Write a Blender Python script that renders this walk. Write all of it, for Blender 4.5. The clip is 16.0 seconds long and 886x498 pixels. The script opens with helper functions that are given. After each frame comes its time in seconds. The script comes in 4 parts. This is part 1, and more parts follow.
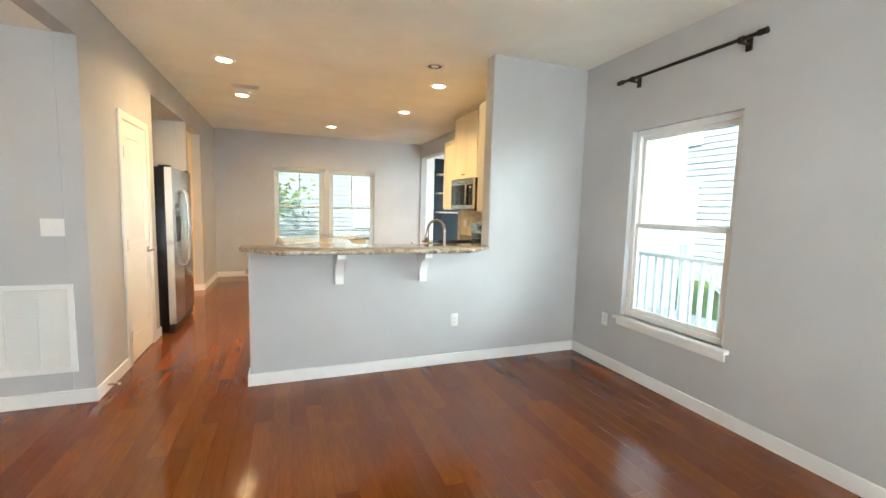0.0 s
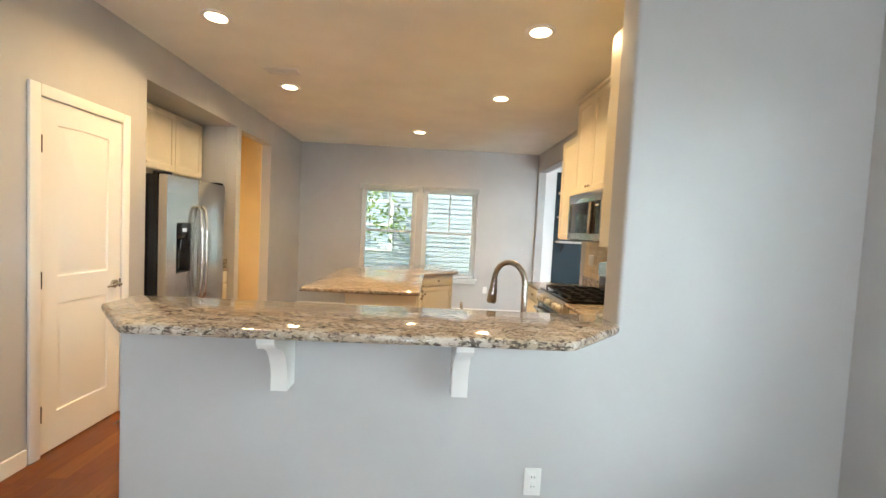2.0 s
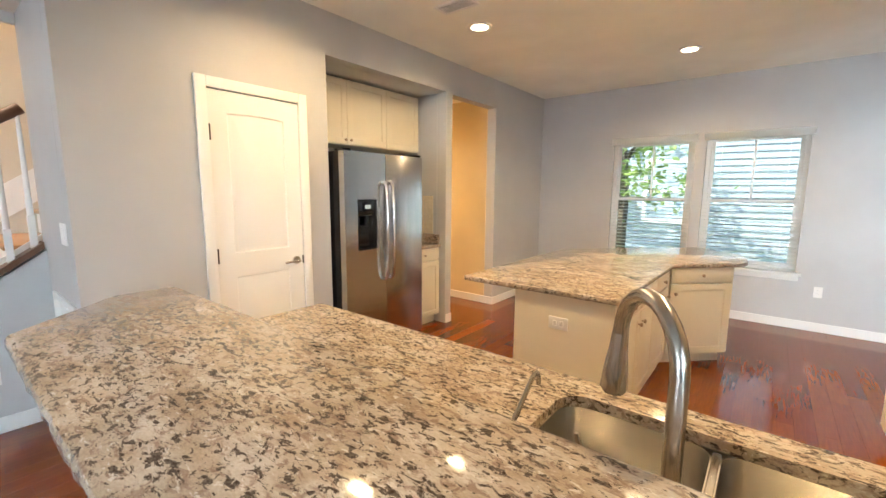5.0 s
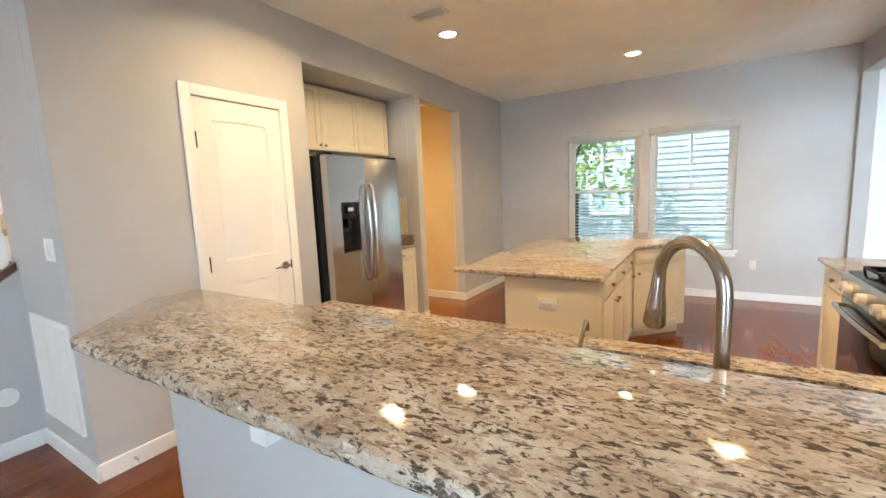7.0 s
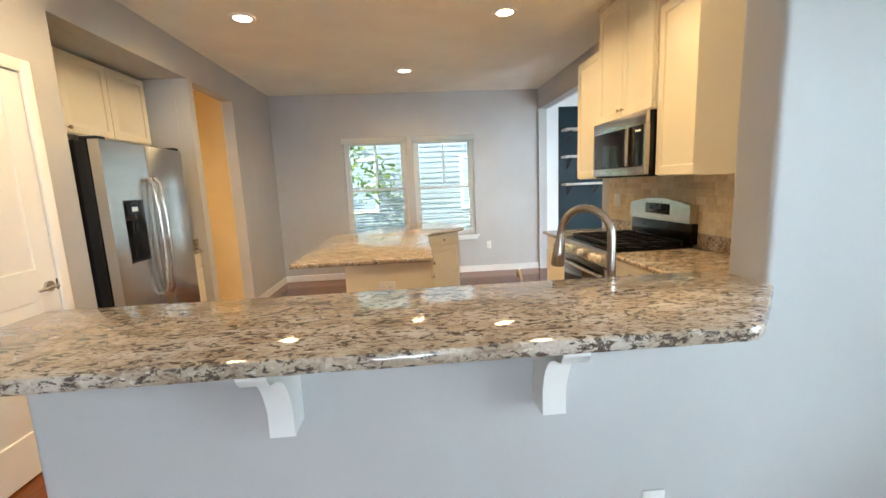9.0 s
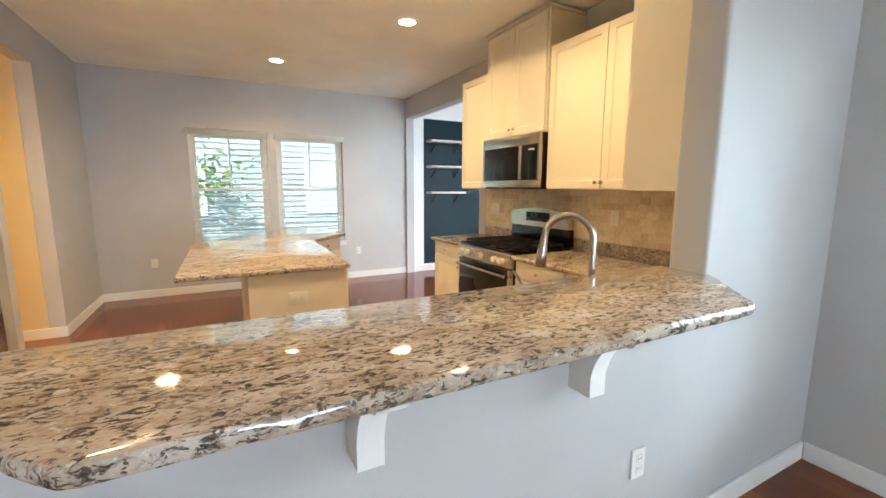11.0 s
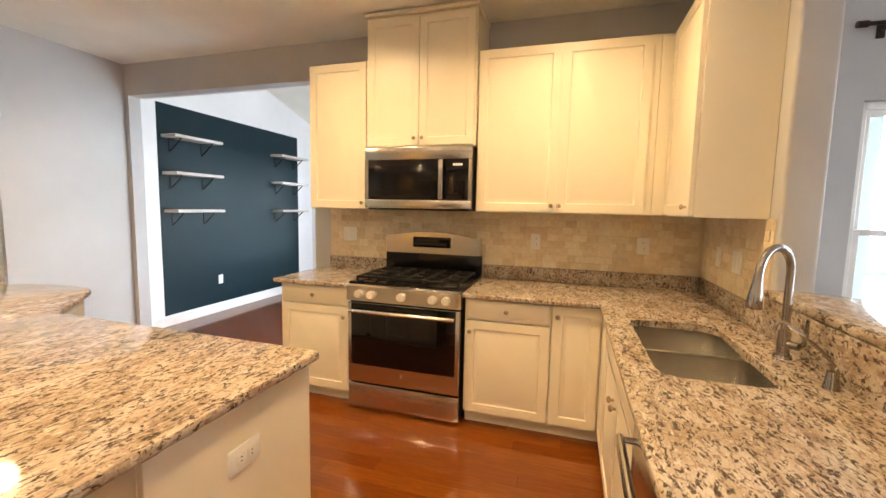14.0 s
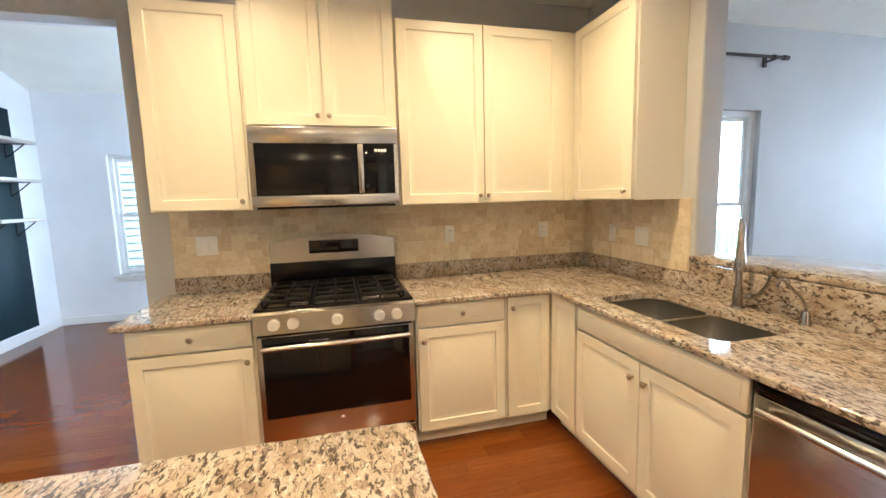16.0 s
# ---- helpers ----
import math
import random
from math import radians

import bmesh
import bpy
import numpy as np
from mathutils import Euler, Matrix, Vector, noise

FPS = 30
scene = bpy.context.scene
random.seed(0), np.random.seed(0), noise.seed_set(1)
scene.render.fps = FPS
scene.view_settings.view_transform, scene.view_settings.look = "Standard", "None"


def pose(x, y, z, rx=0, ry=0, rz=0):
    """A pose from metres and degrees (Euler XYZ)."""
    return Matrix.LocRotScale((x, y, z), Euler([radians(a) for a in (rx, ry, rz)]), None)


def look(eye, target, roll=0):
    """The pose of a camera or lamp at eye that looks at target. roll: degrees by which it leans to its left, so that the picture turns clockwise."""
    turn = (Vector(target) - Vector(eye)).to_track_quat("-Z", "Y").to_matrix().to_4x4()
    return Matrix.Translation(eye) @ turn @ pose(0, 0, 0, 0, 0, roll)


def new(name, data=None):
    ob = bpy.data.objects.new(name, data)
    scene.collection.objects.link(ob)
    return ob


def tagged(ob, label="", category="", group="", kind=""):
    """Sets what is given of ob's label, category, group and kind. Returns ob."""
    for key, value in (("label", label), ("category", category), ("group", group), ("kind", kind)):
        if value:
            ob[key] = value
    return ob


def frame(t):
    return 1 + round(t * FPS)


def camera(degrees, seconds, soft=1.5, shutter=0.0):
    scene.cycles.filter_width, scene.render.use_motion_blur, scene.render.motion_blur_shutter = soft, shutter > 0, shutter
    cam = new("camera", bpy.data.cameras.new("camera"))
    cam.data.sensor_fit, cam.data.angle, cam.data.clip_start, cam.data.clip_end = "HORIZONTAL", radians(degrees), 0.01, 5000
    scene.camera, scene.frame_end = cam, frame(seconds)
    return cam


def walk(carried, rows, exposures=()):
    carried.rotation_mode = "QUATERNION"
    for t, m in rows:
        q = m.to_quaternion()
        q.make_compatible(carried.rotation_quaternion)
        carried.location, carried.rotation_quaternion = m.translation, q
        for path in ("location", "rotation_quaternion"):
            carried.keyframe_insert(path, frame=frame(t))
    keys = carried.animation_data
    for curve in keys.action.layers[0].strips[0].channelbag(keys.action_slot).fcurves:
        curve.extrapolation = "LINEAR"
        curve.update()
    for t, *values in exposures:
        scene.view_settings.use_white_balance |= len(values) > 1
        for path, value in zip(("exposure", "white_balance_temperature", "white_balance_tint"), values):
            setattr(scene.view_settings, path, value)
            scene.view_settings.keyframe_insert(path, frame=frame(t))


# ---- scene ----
cam = camera(94.1, 16.0)
METRES, EYE, TILT, LEAN, TURN = 8.24, 1.39, 0.0, 0.0, -20.7
ROWS = [
    (0.0, 0.0, 0.0, 0.0, 0.15, -5.62, -1.51),
    (0.5, 0.0119, 0.0614, 0.0026, 0.34, -4.36, -1.71),
    (1.0, 0.0216, 0.1218, 0.0016, 5.86, -5.18, -1.46),
    (1.5, 0.0247, 0.1801, 0.0012, 14.29, -3.84, -2.05),
    (2.0, 0.0308, 0.2335, 0.0036, 18.85, -2.77, -2.86),
    (2.5, 0.0314, 0.2853, 0.0025, 27.37, -3.19, -2.1),
    (3.0, 0.0321, 0.3325, 0.006, 31.79, -4.82, 0.24),
    (3.5, 0.0389, 0.3696, 0.0066, 48.24, -7.11, -1.91),
    (6.0, 0.0375, 0.3992, 0.0061, 60.54, -7.56, -0.84),
    (6.5, 0.0376, 0.3889, 0.0029, 60.31, -4.04, -3.0),
    (7.0, 0.0345, 0.361, 0.0005, 52.08, -7.51, 2.34),
    (7.5, 0.0218, 0.3412, -0.0028, 41.43, -7.93, -1.01),
    (8.0, 0.0014, 0.3203, -0.0007, 36.03, -5.82, 0.34),
    (8.5, -0.0056, 0.2959, -0.0018, 24.67, -8.02, 2.12),
    (11.0, -0.0911, 0.2861, -0.0011, -7.0, -8.46, -0.22),
    (11.5, -0.128, 0.3049, 0.0034, -21.49, -6.99, -0.51),
    (12.0, -0.1596, 0.3352, 0.0037, -29.24, -5.23, 0.15),
    (12.5, -0.1887, 0.3711, 0.0007, -35.1, -6.4, -1.16),
    (13.0, -0.2092, 0.4017, 0.0027, -41.83, -6.0, -0.65),
    (13.5, -0.221, 0.4391, 0.0006, -46.29, -5.17, -0.99),
    (14.0, -0.2331, 0.4773, 0.0003, -52.21, -5.68, -1.13),
    (14.5, -0.2404, 0.5131, -0.0017, -57.39, -7.67, -1.28),
    (15.0, -0.2352, 0.5486, -0.0017, -64.23, -8.47, -0.66),
    (15.5, -0.2376, 0.5792, -0.0004, -73.93, -8.06, 0.76),
    (16.0, -0.2396, 0.6038, 0.0017, -83.88, -6.92, 1.57),
]
EXPOSURES = [
    (0.0, 2.72, 6750, 10), (1.5, 2.50, 6700, 11), (2.5, 2.42, 6600, 12), (3.5, 2.52, 6200, 13), (6.0, 2.65, 6150, 13), (7.0, 2.58, 6100, 12), (8.5, 2.40, 6200, 11), (11.0, 2.58, 6300, 13), (11.5, 2.62, 6400, 14),
    (14.5, 2.65, 6650, 17), (15.0, 2.65, 6650, 17), (15.5, 2.70, 6100, 13), (16.0, 2.75, 5450, 10),
]
walk(cam, [(t, pose(0, 0, EYE, TILT, LEAN, TURN) @ pose(METRES * x, METRES * y, METRES * z, 90 + pitch, roll, yaw)) for t, x, y, z, yaw, pitch, roll in ROWS], EXPOSURES)

# ---- world, sun, large lights, exposure ----
world = bpy.data.worlds.new("sky")
scene.world = world
world.use_nodes = True
wn = world.node_tree
sky = wn.nodes.new("ShaderNodeTexSky")
sky.sky_type = "NISHITA"
sky.sun_disc = False
sky.sun_elevation, sky.sun_rotation = radians(52.8), radians(229)
wn.nodes["Background"].inputs["Strength"].default_value = 0.15
wn.links.new(sky.outputs["Color"], wn.nodes["Background"].inputs["Color"])
sun = new("sun", bpy.data.lights.new("sun", "SUN"))
sun.data.energy, sun.data.angle, sun.data.color = 3.2, radians(0.5), (1.0, 0.95, 0.86)
sun.matrix_world = look((-8.0, -7.0, 14.0), (0, 0, 0))

WARM = (1.0, 0.695, 0.335)


def disk_lamp(x, y, z, size, watts, colour):
    lamp = new("lamp_light", bpy.data.lights.new("lamp_light", "AREA"))
    lamp.data.shape, lamp.data.size, lamp.data.energy, lamp.data.color = "DISK", size, watts, colour
    lamp.data.spread = radians(150)
    lamp.matrix_world = pose(x, y, z)
    return lamp


def pane_lamp(eye, target, width, height, watts, colour):
    # area lamp added in an unseen window opening in place of sky light
    lamp = new("added_daylight", bpy.data.lights.new("added_daylight", "AREA"))
    lamp.data.shape, lamp.data.size, lamp.data.size_y, lamp.data.energy, lamp.data.color = "RECTANGLE", width, height, watts, colour
    lamp.matrix_world = look(eye, target)
    return lamp


DOWNLIGHTS = [(-0.55, 4.54), (-0.52, 5.88), (1.58, 4.45), (1.56, 5.84), (0.72, 7.48)]
for lx, ly in DOWNLIGHTS:
    disk_lamp(lx, ly, 2.722, 0.12, 3.8, WARM)
disk_lamp(-2.9, 6.95, 2.44, 0.16, 8.0, (1.0, 0.70, 0.34))
disk_lamp(-2.55, 2.2, 4.90, 0.30, 20.0, (1.0, 0.75, 0.5))

# lamp in the added front window behind the start, tilted up like ground-thrown daylight
pane_lamp((0.6, -2.88, 1.36), (0.6, -1.38, 3.56), 1.10, 1.60, 27.0, (0.80, 0.90, 1.0))
# lamp in the added wide living room window onto the porch, brightens that room
pane_lamp((4.2, 5.06, 1.18), (4.2, 8.0, 1.5), 1.50, 2.00, 12.0, (0.76, 0.88, 1.0))

# ---- materials ----


def material(name, colour, rough=0.6, metal=0.0, spec=0.5):
    m = bpy.data.materials.new(name)
    m.use_nodes = True
    b = m.node_tree.nodes["Principled BSDF"]
    b.inputs["Base Color"].default_value = (*colour, 1)
    b.inputs["Roughness"].default_value = rough
    b.inputs["Metallic"].default_value = metal
    b.inputs["Specular IOR Level"].default_value = spec
    return m


def node(m, kind, **values):
    n = m.node_tree.nodes.new(kind)
    for key, value in values.items():
        n.inputs[key.replace("_", " ")].default_value = value
    return n


def link(m, a, b):
    m.node_tree.links.new(a, b)


def coords(m, scale=(1, 1, 1), turn=0.0):
    g = m.node_tree.nodes.new("ShaderNodeNewGeometry")
    mp = node(m, "ShaderNodeMapping", Scale=scale, Rotation=(0, 0, turn))
    link(m, g.outputs["Position"], mp.inputs["Vector"])
    return mp.outputs["Vector"]


def noisy(m, vec, scale, detail=4.0, rough=0.55, distortion=0.0):
    n = node(m, "ShaderNodeTexNoise", Scale=scale, Detail=detail, Roughness=rough, Distortion=distortion)
    link(m, vec, n.inputs["Vector"])
    return n.outputs["Fac"]


def ramp(m, fac, stops):
    r = m.node_tree.nodes.new("ShaderNodeValToRGB")
    e = r.color_ramp.elements
    while len(e) < len(stops):
        e.new(0.5)
    for k, (p, c) in enumerate(stops):
        e[k].position, e[k].color = p, (*c, 1)
    link(m, fac, r.inputs["Fac"])
    return r.outputs["Color"]


def mix(m, fac, a, b, how="MIX"):
    n = m.node_tree.nodes.new("ShaderNodeMix")
    n.data_type, n.blend_type = "RGBA", how
    for sock, value in ((n.inputs["Factor"], fac), (n.inputs["A"], a), (n.inputs["B"], b)):
        if hasattr(value, "links"):
            link(m, value, sock)
        else:
            sock.default_value = value if isinstance(value, float) else (*value, 1)
    return n.outputs["Result"]


def bump(m, fac, strength, distance=0.002):
    n = node(m, "ShaderNodeBump", Strength=strength, Distance=distance)
    link(m, fac, n.inputs["Height"])
    link(m, n.outputs["Normal"], m.node_tree.nodes["Principled BSDF"].inputs["Normal"])


def base(m, colour):
    link(m, colour, m.node_tree.nodes["Principled BSDF"].inputs["Base Color"])


def roughness(m, fac, low, high):
    n = node(m, "ShaderNodeMapRange", To_Min=low, To_Max=high)
    link(m, fac, n.inputs["Value"])
    link(m, n.outputs["Result"], m.node_tree.nodes["Principled BSDF"].inputs["Roughness"])


def paint(name, colour, rough=0.55, grain=0.25, vary=0.06):
    m = material(name, colour, rough, spec=0.35)
    v = coords(m)
    big = noisy(m, v, 1.3, 3)
    dark = tuple(c * (1 - vary) for c in colour)
    lite = tuple(min(1, c * (1 + vary)) for c in colour)
    base(m, ramp(m, big, [(0.3, dark), (0.7, lite)]))
    bump(m, noisy(m, v, 260, 2), grain, 0.001)
    roughness(m, noisy(m, v, 4, 3), rough - 0.06, rough + 0.08)
    return m


WALL = paint("grey_wall_paint", (0.50, 0.495, 0.49), 0.55)
WHITE_WALL = paint("white_wall_paint", (0.84, 0.84, 0.84), 0.6)
TAN_WALL = paint("tan_wall_paint", (0.62, 0.55, 0.44), 0.6)
# saturated yellow carries the hall's warm lamplight in the wall colour
HALL_WALL = paint("hall_wall_lamplight", (0.70, 0.56, 0.33), 0.6)
CEIL = paint("ceiling_paint", (0.90, 0.895, 0.81), 0.75, 0.4)
TRIM = paint("white_trim_paint", (0.80, 0.79, 0.76), 0.35, 0.08, 0.03)
CAB = paint("cream_cabinet_paint", (0.78, 0.72, 0.58), 0.36, 0.06, 0.03)
TEAL = paint("dark_teal_paint", (0.0025, 0.016, 0.023), 0.42, 0.3, 0.12)
TEAL.node_tree.nodes["Principled BSDF"].inputs["Specular IOR Level"].default_value = 0.2
PLASTIC = material("white_plastic", (0.80, 0.79, 0.76), 0.35)
SLOT = material("slot_black", (0.02, 0.02, 0.02), 0.6)
BLACK_GLASS = material("black_glass", (0.004, 0.004, 0.005), 0.05, spec=0.4)
BLACK = material("black_enamel", (0.006, 0.006, 0.007), 0.16, spec=0.3)
IRON = material("black_cast_iron", (0.007, 0.007, 0.007), 0.55, spec=0.25)
BRONZE = material("dark_bronze", (0.05, 0.035, 0.028), 0.4, 0.8)
KNOB = material("brass_nickel_knob", (0.45, 0.36, 0.26), 0.28, 1.0)
CHROME = material("satin_nickel", (0.55, 0.52, 0.48), 0.24, 1.0)
FAUCET = material("brushed_nickel", (0.40, 0.37, 0.335), 0.24, 1.0)
KNOB_STEEL = material("pale_steel_knob", (0.72, 0.70, 0.66), 0.35, 0.5)
DIAL = material("display_glow", (0.8, 0.85, 0.9), 0.4)
GAP = material("joint_dark", (0.05, 0.022, 0.012), 0.8)
BLIND = material("white_blind", (0.80, 0.80, 0.79), 0.5)
glow = BLIND.node_tree.nodes.new("ShaderNodeBsdfTranslucent")
glow.inputs["Color"].default_value = (0.85, 0.86, 0.84, 1)
blend = BLIND.node_tree.nodes.new("ShaderNodeMixShader")
blend.inputs["Fac"].default_value = 0.65
link(BLIND, BLIND.node_tree.nodes["Principled BSDF"].outputs["BSDF"], blend.inputs[1])
link(BLIND, glow.outputs["BSDF"], blend.inputs[2])
link(BLIND, blend.outputs["Shader"], BLIND.node_tree.nodes["Material Output"].inputs["Surface"])
RAILWOOD = material("stained_rail", (0.10, 0.038, 0.016), 0.35)
TREADWOOD = material("oak_tread", (0.36, 0.20, 0.085), 0.4)
SHELFWOOD = material("grey_shelf_wood", (0.55, 0.50, 0.45), 0.5)

STEEL = material("brushed_stainless", (0.56, 0.535, 0.50), 0.22, 1.0)
brush = noisy(STEEL, coords(STEEL, (1, 1, 16)), 5, 2)
roughness(STEEL, brush, 0.16, 0.28)
SINK = material("sink_stainless", (0.60, 0.58, 0.55), 0.30, 1.0)
roughness(SINK, noisy(SINK, coords(SINK, (1, 10, 1)), 4, 2), 0.20, 0.27)

# granite: cream ground, mauve-brown patches, clustered near-black flakes, pale quartz
GRANITE = material("speckled_granite", (0.6, 0.55, 0.47), 0.06, spec=0.42)
v = coords(GRANITE, (0.9, 1.85, 1.5), 0.22)
drift = noisy(GRANITE, v, 8, 3, 0.5, 0.2)
c = ramp(GRANITE, drift, [(0.32, (0.335, 0.25, 0.17)), (0.50, (0.46, 0.382, 0.295)), (0.68, (0.55, 0.487, 0.42))])
patch = noisy(GRANITE, v, 30, 5, 0.62, 0.7)
c = mix(GRANITE, ramp(GRANITE, patch, [(0.52, (0, 0, 0)), (0.60, (0.8, 0.8, 0.8))]), c, (0.225, 0.148, 0.112))
quartz = noisy(GRANITE, v, 42, 4, 0.62, 0.5)
c = mix(GRANITE, ramp(GRANITE, quartz, [(0.59, (0, 0, 0)), (0.65, (0.8, 0.8, 0.8))]), c, (0.66, 0.595, 0.52))
flake = noisy(GRANITE, v, 50, 6, 0.68, 0.6)
swarm = noisy(GRANITE, v, 13, 2, 0.5, 0.3)
spots = mix(GRANITE, 0.20, flake, swarm)
c = mix(GRANITE, ramp(GRANITE, spots, [(0.440, (1, 1, 1)), (0.475, (0, 0, 0))]), c, (0.040, 0.026, 0.020))
fine = noisy(GRANITE, v, 150, 3, 0.6)
c = mix(GRANITE, 0.16, c, ramp(GRANITE, fine, [(0.35, (0.10, 0.07, 0.055)), (0.65, (0.62, 0.55, 0.45))]))
base(GRANITE, c)
roughness(GRANITE, flake, 0.05, 0.11)


def piece_random(m):
    o = m.node_tree.nodes.new("ShaderNodeObjectInfo")
    g = m.node_tree.nodes.new("ShaderNodeNewGeometry")
    a = m.node_tree.nodes.new("ShaderNodeMath")
    a.operation = "ADD"
    link(m, o.outputs["Random"], a.inputs[0])
    link(m, g.outputs["Random Per Island"], a.inputs[1])
    f = m.node_tree.nodes.new("ShaderNodeMath")
    f.operation = "FRACT"
    link(m, a.outputs[0], f.inputs[0])
    return f.outputs[0]


FLOOR = material("cherry_floorboards", (0.25, 0.08, 0.03), 0.12, spec=0.5)
r = piece_random(FLOOR)
c = ramp(FLOOR, r, [(0.0, (0.16, 0.036, 0.004)), (0.4, (0.20, 0.052, 0.006)), (0.75, (0.24, 0.068, 0.008)), (1.0, (0.175, 0.041, 0.005))])
v = coords(FLOOR, (9, 0.7, 1))
grain = noisy(FLOOR, v, 9, 6, 0.6, 0.6)
c = mix(FLOOR, 0.55, c, ramp(FLOOR, grain, [(0.3, (0.45, 0.40, 0.38)), (0.7, (1.0, 1.0, 1.0))]), "MULTIPLY")
base(FLOOR, c)
roughness(FLOOR, noisy(FLOOR, coords(FLOOR), 3, 4), 0.08, 0.14)
bump(FLOOR, grain, 0.04, 0.001)

TILE = material("tumbled_travertine", (0.6, 0.5, 0.38), 0.5)
r = piece_random(TILE)
c = ramp(TILE, r, [(0.0, (0.56, 0.43, 0.25)), (0.35, (0.70, 0.58, 0.39)), (0.7, (0.82, 0.74, 0.57)), (1.0, (0.62, 0.49, 0.30))])
vn = noisy(TILE, coords(TILE), 35, 5, 0.6, 0.5)
c = mix(TILE, 0.4, c, ramp(TILE, vn, [(0.3, (0.54, 0.42, 0.27)), (0.65, (0.82, 0.74, 0.58))]))
base(TILE, c)
bump(TILE, vn, 0.25, 0.002)
GROUT = material("pale_grout", (0.70, 0.59, 0.42), 0.85)

GLASS = bpy.data.materials.new("window_glass")
GLASS.use_nodes = True
gb = GLASS.node_tree.nodes["Principled BSDF"]
gb.inputs["Base Color"].default_value = (0.62, 0.67, 0.67, 1)
gb.inputs["Roughness"].default_value = 0.0
gb.inputs["Transmission Weight"].default_value = 1.0
gb.inputs["IOR"].default_value = 1.02

LAMPGLOW = material("lamp_lens", (0.9, 0.85, 0.7), 0.4)
LAMPGLOW.node_tree.nodes["Principled BSDF"].inputs["Emission Color"].default_value = (1.0, 0.80, 0.5, 1)
LAMPGLOW.node_tree.nodes["Principled BSDF"].inputs["Emission Strength"].default_value = 3.0

# emission for the sheets added outside, which send daylight through the windows
GLOW_SHEET = bpy.data.materials.new("glowing_backdrop")
GLOW_SHEET.use_nodes = True
hb = GLOW_SHEET.node_tree.nodes["Principled BSDF"]
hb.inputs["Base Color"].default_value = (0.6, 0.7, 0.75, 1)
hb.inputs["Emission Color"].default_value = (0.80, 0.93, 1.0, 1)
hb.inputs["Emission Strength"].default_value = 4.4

GRASS = material("lawn", (0.07, 0.13, 0.03), 0.9)
base(GRASS, ramp(GRASS, noisy(GRASS, coords(GRASS), 1.5, 6), [(0.3, (0.05, 0.10, 0.02)), (0.7, (0.11, 0.17, 0.045))]))
LEAF = material("foliage", (0.08, 0.16, 0.035), 0.7)
base(LEAF, ramp(LEAF, piece_random(LEAF), [(0.0, (0.08, 0.14, 0.03)), (0.6, (0.13, 0.22, 0.05)), (1.0, (0.19, 0.27, 0.08))]))
leaf_glow = LEAF.node_tree.nodes.new("ShaderNodeBsdfTranslucent")
leaf_glow.inputs["Color"].default_value = (0.45, 0.56, 0.16, 1)
leaf_mix = LEAF.node_tree.nodes.new("ShaderNodeMixShader")
link(LEAF, LEAF.node_tree.nodes["Principled BSDF"].outputs["BSDF"], leaf_mix.inputs[1])
link(LEAF, leaf_glow.outputs["BSDF"], leaf_mix.inputs[2])
link(LEAF, leaf_mix.outputs["Shader"], LEAF.node_tree.nodes["Material Output"].inputs["Surface"])
PALE_PANE = material("pale_window_pane", (0.42, 0.50, 0.55), 0.12)
BARK = material("bark", (0.10, 0.075, 0.05), 0.9)
SIDING = paint("blue_grey_siding", (0.34, 0.39, 0.41), 0.7)
ROOF = material("asphalt_shingle", (0.08, 0.08, 0.085), 0.9)
DECK = paint("porch_boards", (0.45, 0.46, 0.47), 0.7)

# ---- mesh helpers ----


def bx(bm, x0, x1, y0, y1, z0, z1, bevel=0.0, seg=2):
    m = Matrix.Translation(((x0 + x1) / 2, (y0 + y1) / 2, (z0 + z1) / 2)) @ Matrix.Diagonal((x1 - x0, y1 - y0, z1 - z0, 1))
    vs = bmesh.ops.create_cube(bm, size=1.0, matrix=m)["verts"]
    if bevel:
        es = {e for q in vs for e in q.link_edges}
        bmesh.ops.bevel(bm, geom=list(es), offset=bevel, segments=seg, profile=0.5, affect="EDGES")
    return bm


def prism(bm, pts, z0, z1, bevel=0.0, m=None):
    low = [bm.verts.new((x, y, z0)) for x, y in pts]
    top = [bm.verts.new((x, y, z1)) for x, y in pts]
    n = len(pts)
    bm.faces.new(low[::-1])
    tf = bm.faces.new(top)
    for k in range(n):
        bm.faces.new((low[k], low[(k + 1) % n], top[(k + 1) % n], top[k]))
    fresh = low + top
    if bevel:
        es = list(tf.edges)
        fresh = None
        bmesh.ops.bevel(bm, geom=es, offset=bevel, segments=3, profile=0.5, affect="EDGES")
    if m is not None:
        bmesh.ops.transform(bm, matrix=m, verts=fresh if fresh else list(bm.verts))
    bmesh.ops.recalc_face_normals(bm, faces=list(bm.faces))
    return bm


def cyl(bm, p, q, r0, r1=None, seg=20):
    p, q = Vector(p), Vector(q)
    d = q - p
    m = Matrix.Translation((p + q) / 2) @ d.to_track_quat("Z", "Y").to_matrix().to_4x4()
    bmesh.ops.create_cone(bm, cap_ends=True, segments=seg, radius1=r0, radius2=r0 if r1 is None else r1, depth=d.length, matrix=m)
    return bm


